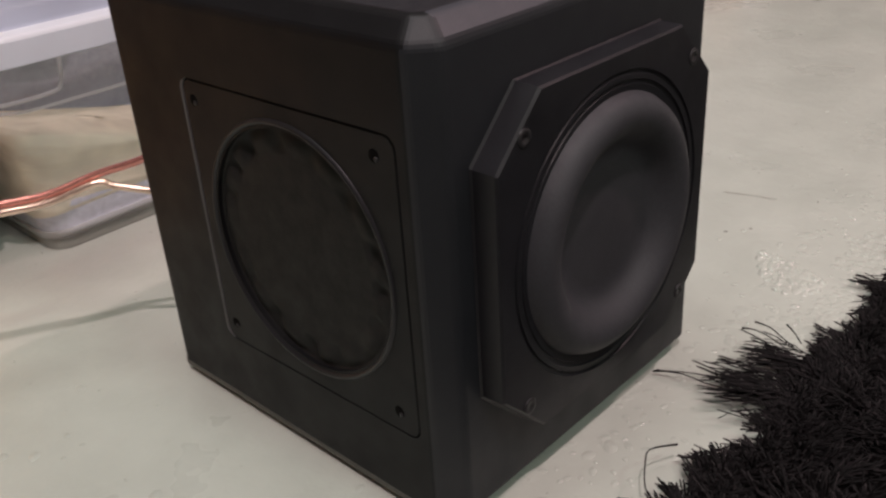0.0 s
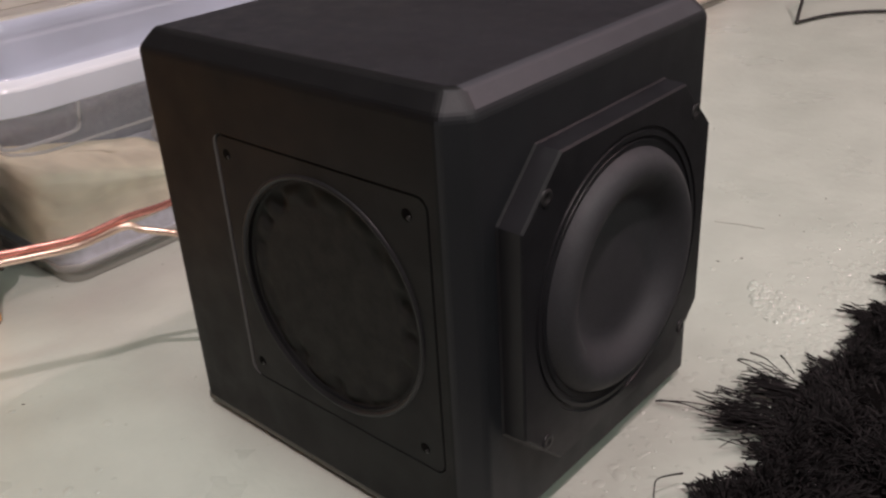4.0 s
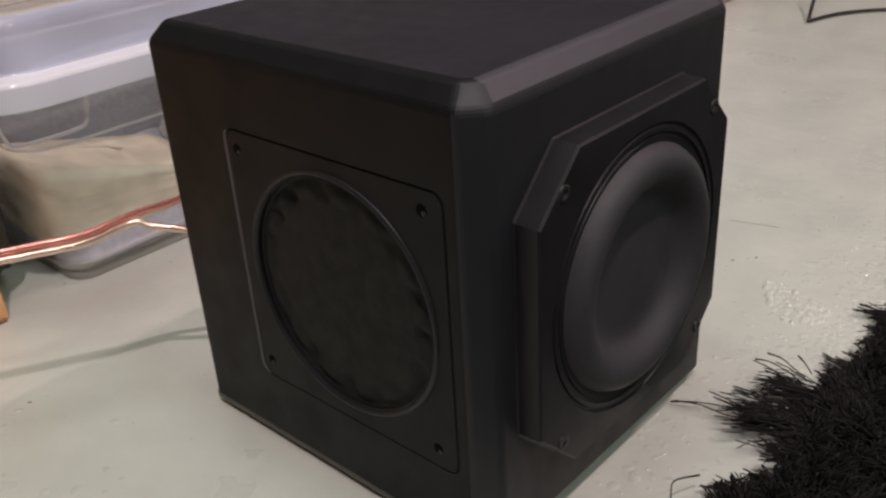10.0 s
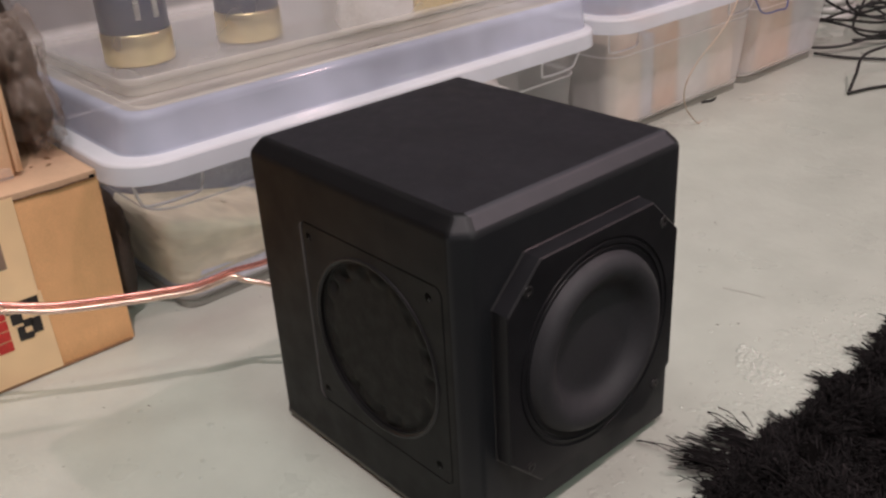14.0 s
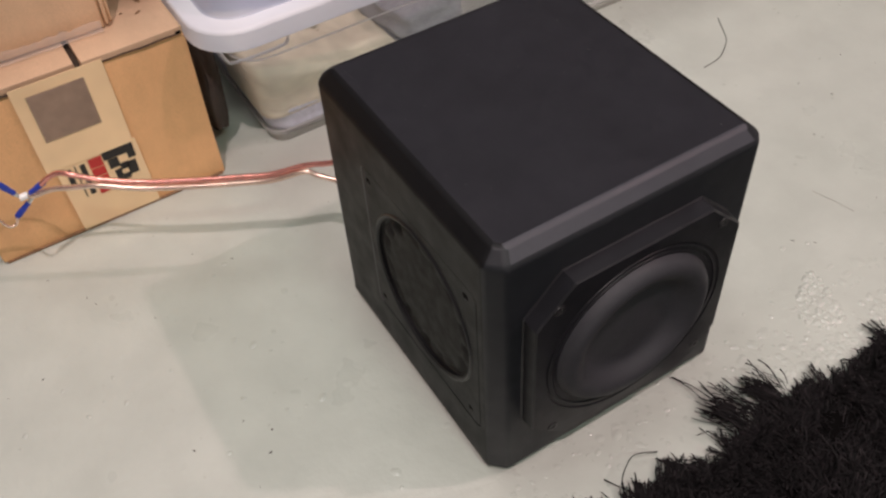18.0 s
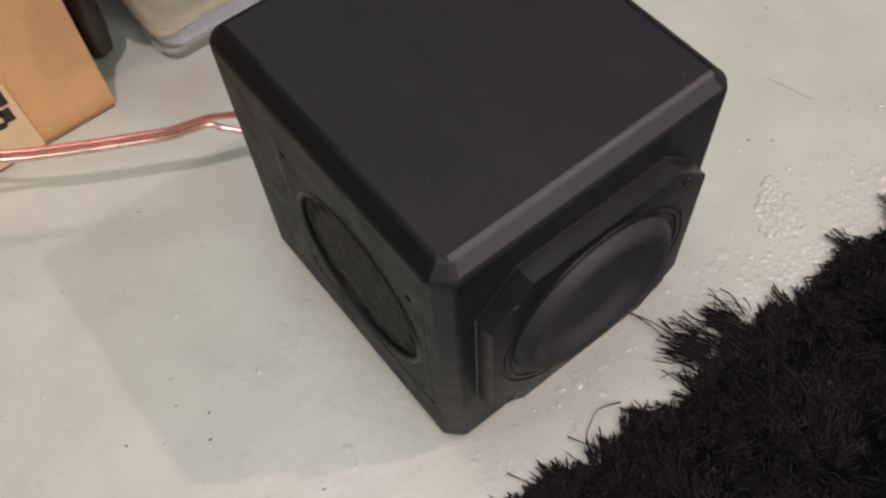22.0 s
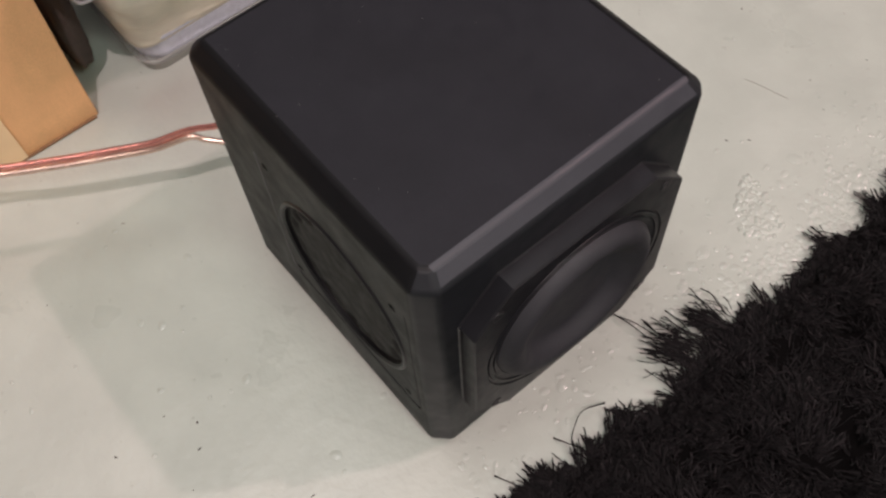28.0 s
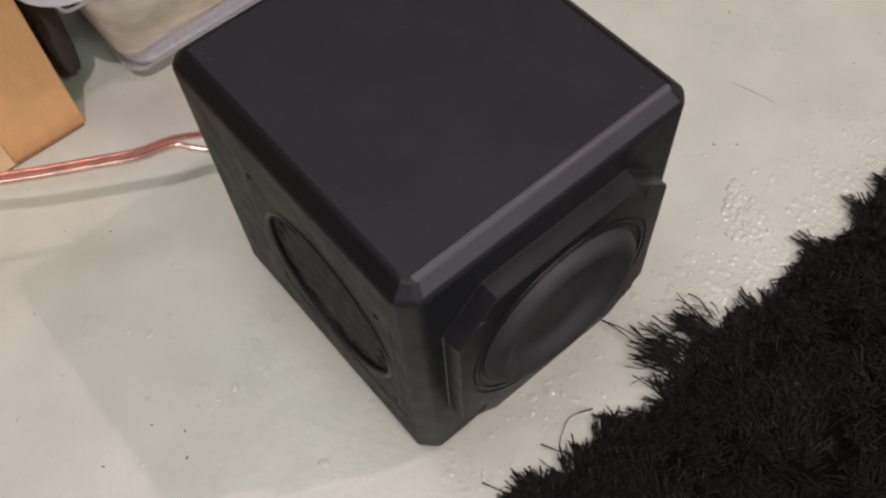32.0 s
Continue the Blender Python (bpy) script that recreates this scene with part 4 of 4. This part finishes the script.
heap("folded_cloth", (-0.530, 0.235, 0.072), (0.075, 0.055, 0.030), 6.0, SLATE_GREY, "slate-grey cloth lying between the cream and white cloth", "cloth", 0.15)


def can(x, y, z, r, label):
    ob = thing("canister", (x, y, z), label, "canister", "canisters in the tub")
    a32 = [2 * math.pi * k / 40 for k in range(40)]
    for nm, prof, mat in (("base", ((0.96, 0.0), (1.0, 0.002), (1.0, 0.0315), (0.98, 0.033)), BRASS), ("body", ((0.97, 0.0325), (0.97, 0.105), (0.93, 0.112), (0.60, 0.118)), NAVY)):
        v, f = loft([[(r * q * math.cos(a), r * q * math.sin(a), h) for a in a32] for q, h in prof], True, True)
        obj(nm, v, f, mat, ob, "brass base" if nm == "base" else "navy enamelled body", True)
    for s in (-0.010, 0.010):
        part("clip", box_bm((r * 0.95, s - 0.003, 0.048), (r * 1.0, s + 0.003, 0.085), 0.001), TIN, ob, "bright clip")
    return ob


can(-0.598, 0.084, 0.2336, 0.037, "navy canister with a brass base inside the clear tub")
can(-0.588, 0.214, 0.2336, 0.037, "navy canister with brass base and bright clips in the tub")
for lo, hi, mat, lab in (((-0.535, 0.280, 0.2336), (-0.500, 0.388, 0.335), PAPER, "white carton inside the clear tub"),
                         ((-0.640, 0.396, 0.2336), (-0.508, 0.474, 0.325), CREAM, "pale yellow carton inside the clear tub"),
                         ((-0.620, 0.480, 0.2336), (-0.510, 0.546, 0.318), PAPER, "small white carton inside the clear tub"),
                         ((-0.640, 0.702, 0.0106), (-0.480, 0.722, 0.135), DARK_BROWN, "narrow dark brown packet inside the frosted tub"),
                         ((-0.640, 0.726, 0.0106), (-0.462, 0.781, 0.150), PINK_CARD, "pale pink carton inside the frosted tub"),
                         ((-0.640, 0.785, 0.0106), (-0.462, 0.812, 0.138), CLOTH_BLUE, "slim blue-grey packet inside the frosted tub"),
                         ((-0.640, 0.816, 0.0106), (-0.462, 0.872, 0.150), ORANGE_PALE, "pale orange carton inside the frosted tub"),
                         ((-0.640, 0.876, 0.0106), (-0.464, 0.960, 0.146), PAPER, "white carton inside the frosted tub"),
                         ((-0.640, 0.964, 0.0106), (-0.466, 1.032, 0.145), PINK_CARD, "pale pink carton leaning inside the frosted tub"),
                         ((-0.640, 1.104, 0.0106), (-0.466, 1.212, 0.150), ORANGE_PALE, "pale orange carton inside the frosted tub"),
                         ((-0.600, 1.216, 0.0106), (-0.468, 1.290, 0.130), CLOTH_BLUE, "blue-grey packet inside the frosted tub"),
                         ((-0.640, 0.730, 0.2336), (-0.510, 0.840, 0.330), PINK_CARD, "pale pink carton in the upper tub"),
                         ((-0.640, 0.850, 0.2336), (-0.510, 0.970, 0.320), PAPER, "white carton in the upper tub")):
    tagged(part("carton", crumpled(lo, hi, 0.003, 3, 0.002, lo[1] * 40), mat, None, "", True), lab, "carton", "cartons in the tubs")

# dark heap added to imitate the deep shade between carton and tub
heap("gap_shade", (-0.572, -0.0190, 0.072), (0.098, 0.0170, 0.0715), 21.0, DARK_BROWN, "dark brown heap standing in for the shade between carton and tub", "bag", 0.12)
bag = thing("plastic_bag", (-0.590, -0.060, 0.2480), "crumpled clear plastic bag round a dark stand-in heap beside the tubs", "plastic bag")
# heap added inside the film to give the darkness of the space behind
v, f = bundle((0.082, 0.025, 0.0600), 12.0, 0.2)
obj("dark_backing", v, f, DARK_BROWN, bag, "dark brown heap standing in for the dark space behind", True)
v, f = bundle((0.098, 0.033, 0.0650), 12.0, 0.3, 44, 0.45)
obj("film", v, f, BAG, bag, "crinkled clear film", True)

# ---- cables ----
speaker_wire = thing("speaker_wire", (-0.30, -0.05, 0), "copper speaker wire in a clear jacket held up off the floor", "speaker wire")


def cord(name, pts, r, mat, parent, label="", sides=8):
    v, f = tube(pts, r, sides, 8)
    return obj(name, [Vector(p) - parent.location for p in v], f, mat, parent, label, True)


def shifted(pts, d):
    return [(x + d[0], y + d[1], z + d[2]) for x, y, z in pts]


RUN = [(-0.276, -0.012, 0.1258), (-0.290, -0.037, 0.1185), (-0.305, -0.062, 0.1168), (-0.322, -0.092, 0.1165), (-0.346, -0.134, 0.1180), (-0.364, -0.165, 0.1240)]
cord("conductor", [(-0.2400, 0.045, 0.142), (-0.247, 0.026, 0.141), (-0.260, 0.008, 0.134)] + shifted(RUN, (-0.0011, 0.0007, 0.0021)) +
     [(-0.374, -0.182, 0.134), (-0.383, -0.192, 0.1345), (-0.391, -0.202, 0.127), (-0.394, -0.208, 0.121)], 0.0026, COPPER, speaker_wire, "reddish copper conductor")
cord("conductor", [(-0.2400, 0.040, 0.106), (-0.246, 0.022, 0.111), (-0.258, 0.006, 0.117), (-0.268, -0.005, 0.1205)] + shifted(RUN, (0.0017, -0.0011, -0.0020)) +
     [(-0.374, -0.186, 0.1215), (-0.384, -0.201, 0.1200), (-0.394, -0.215, 0.1130), (-0.398, -0.221, 0.1115)], 0.0025, COPPER_PALE, speaker_wire, "pale tinned conductor")


def crimp(a, b):
    a, b = Vector(a), Vector(b)
    d = b - a
    cord("crimp_sleeve", [a, a + d * 0.12, a + d * 0.5, a + d * 0.62, b], [0.0024, 0.0029, 0.0029, 0.0025, 0.0025], BLUE, speaker_wire, "blue nylon crimp sleeve", 12)
    cord("terminal", [b, b + d * 0.3], [0.0020, 0.0016], TIN, speaker_wire, "bright tinned terminal")


crimp((-0.394, -0.205, 0.1225), (-0.398, -0.219, 0.1140))
crimp((-0.400, -0.238, 0.0935), (-0.400, -0.224, 0.1035))
crimp((-0.400, -0.239, 0.1340), (-0.400, -0.231, 0.1185))
cord("junction", [(-0.400, -0.2290, 0.1115), (-0.400, -0.2215, 0.1115)], 0.0033, WHITE, speaker_wire, "white plastic junction piece", 10)
lead = thing("lead_wire", (-0.39, -0.25, 0), "thin stripped leads from the crimp joints running along the carton", "wire")
cord("conductor", [(-0.400, -0.238, 0.0935), (-0.400, -0.2415, 0.0865), (-0.400, -0.248, 0.0875), (-0.402, -0.254, 0.100), (-0.404, -0.264, 0.112), (-0.406, -0.29, 0.116), (-0.405, -0.34, 0.090), (-0.400, -0.42, 0.012), (-0.40, -0.50, 0.0025)], 0.0013, COPPER_PALE, lead)
cord("conductor", [(-0.400, -0.239, 0.1340), (-0.402, -0.246, 0.144), (-0.404, -0.268, 0.150), (-0.405, -0.30, 0.130), (-0.407, -0.36, 0.080), (-0.41, -0.44, 0.010), (-0.41, -0.52, 0.0025)], 0.0013, COPPER, lead)

for pts, r, mat, nm, lab in (
        (((-0.440, 0.955, 0.232), (-0.398, 0.925, 0.194), (-0.390, 0.896, 0.160), (-0.390, 0.865, 0.133), (-0.390, 0.818, 0.106), (-0.390, 0.790, 0.076), (-0.396, 0.802, 0.040), (-0.403, 0.845, 0.003), (-0.405, 0.860, 0.0014)), 0.0010, PALE_WIRE, "thin_wire", "thin pale wire hanging over the tub to the floor"),
        (((-0.364, 0.565, 0.001), (-0.340, 0.552, 0.001), (-0.324, 0.541, 0.001), (-0.306, 0.515, 0.001), (-0.302, 0.497, 0.001), (-0.301, 0.485, 0.001)), 0.00036, BLACK_WIRE, "thread", "short curled black thread on the floor"),
        (((-0.090, 0.435, 0.0004), (-0.070, 0.441, 0.0004), (-0.049, 0.446, 0.0002)), 0.00018, HAIR, "thread", "faint straight hair on the floor"),
        (((-0.460, 0.640, 0.0018), (-0.456, 0.658, 0.0018), (-0.4535, 0.672, 0.0018), (-0.466, 0.671, 0.0018), (-0.480, 0.668, 0.0018)), 0.0017, BLACK_WIRE, "cable_tie", "bent scrap of black cable tie on the floor"),
        (((-0.451, 0.716, 0.001), (-0.444, 0.706, 0.001), (-0.436, 0.710, 0.001), (-0.434, 0.702, 0.001), (-0.428, 0.699, 0.001), (-0.421, 0.703, 0.001)), 0.0006, HAIR, "thread", "tangled pale thread on the floor by the tub"),
        (((-0.455, 0.935, 0.002), (-0.449, 0.950, 0.002), (-0.451, 0.966, 0.002)), 0.0022, BLACK_WIRE, "plastic_scrap", "scrap of black plastic against the tub's foot"),
        (((-0.440, 0.945, 0.230), (-0.397, 0.962, 0.172), (-0.393, 0.985, 0.144), (-0.393, 1.030, 0.139), (-0.394, 1.060, 0.148), (-0.430, 1.080, 0.232)), 0.0012, BLUE_WIRE, "blue_wire", "loop of thin blue wire over the tub's rim")):
    v, f = tube(pts, r, 6, 6)
    tagged(obj(nm, v, f, mat, None, "", True), lab, nm.replace("_", " "))

cable_pile = thing("black_cable", (-0.40, 1.45, 0), "tangled black cable lying in loops on the floor", "cable")
rng = random.Random(8)
for k in range(9):
    cx, cy, r = -0.44 + rng.uniform(-0.08, 0.08), 1.55 + rng.uniform(-0.12, 0.16), rng.uniform(0.05, 0.13)
    a0 = rng.uniform(0, 6.28)
    pts = []
    for i in range(14):
        a = a0 + i * 0.50
        pts.append((cx + 1.0 * r * math.cos(a) * (1 + 0.1 * math.sin(3 * a)), cy + 1.5 * r * math.sin(a), 0.006 + k * 0.004 + 0.012 * (1 + math.sin(2 * a + k))))
    cord("loop", pts, 0.0026, BLACK_WIRE, cable_pile)
for pts in (((-0.457, 1.290, 0.006), (-0.40, 1.305, 0.004), (-0.34, 1.33, 0.005), (-0.26, 1.36, 0.004)), ((-0.30, 1.11, 0.004), (-0.315, 1.16, 0.020), (-0.33, 1.22, 0.040), (-0.30, 1.30, 0.045), (-0.24, 1.36, 0.03)),
            ((-0.30, 1.11, 0.004), (-0.28, 1.17, 0.004), (-0.24, 1.22, 0.004), (-0.18, 1.25, 0.005)), ((-0.45, 1.42, 0.005), (-0.38, 1.45, 0.012), (-0.32, 1.43, 0.006), (-0.22, 1.47, 0.004))):
    cord("loop", pts, 0.0026, BLACK_WIRE, cable_pile)
coil = thing("white_coil", (-0.592, 1.585, 0), "coil of thick white cable standing among black cables", "cable")
for k in range(4):
    cord("turn", [(-0.592 + 0.050 * math.cos(a), 1.585 + 0.050 * math.sin(a), 0.010 + 0.016 * k) for a in [2 * math.pi * i / 16 for i in range(17)]], 0.008, WHITE, coil)

# grey dust on the subwoofer's top
vs, fs = [], []
rng = random.Random(31)
for _ in range(22):
    x, y = rng.uniform(CX0 + 0.02, CX1 - 0.012), CY0 + 0.012 + 0.19 * rng.random() ** 1.6
    blister(vs, fs, x, y, rng.uniform(0.00016, 0.00034), 0.0002, rng.uniform(1, 2.5), rng.uniform(0, 3))
vs = [(x, y, z + CZ1) for x, y, z in vs]
tagged(obj("dust_specks", vs, fs, FOOT), "fine grey dust on top of the subwoofer", "dust", kind="stuff")
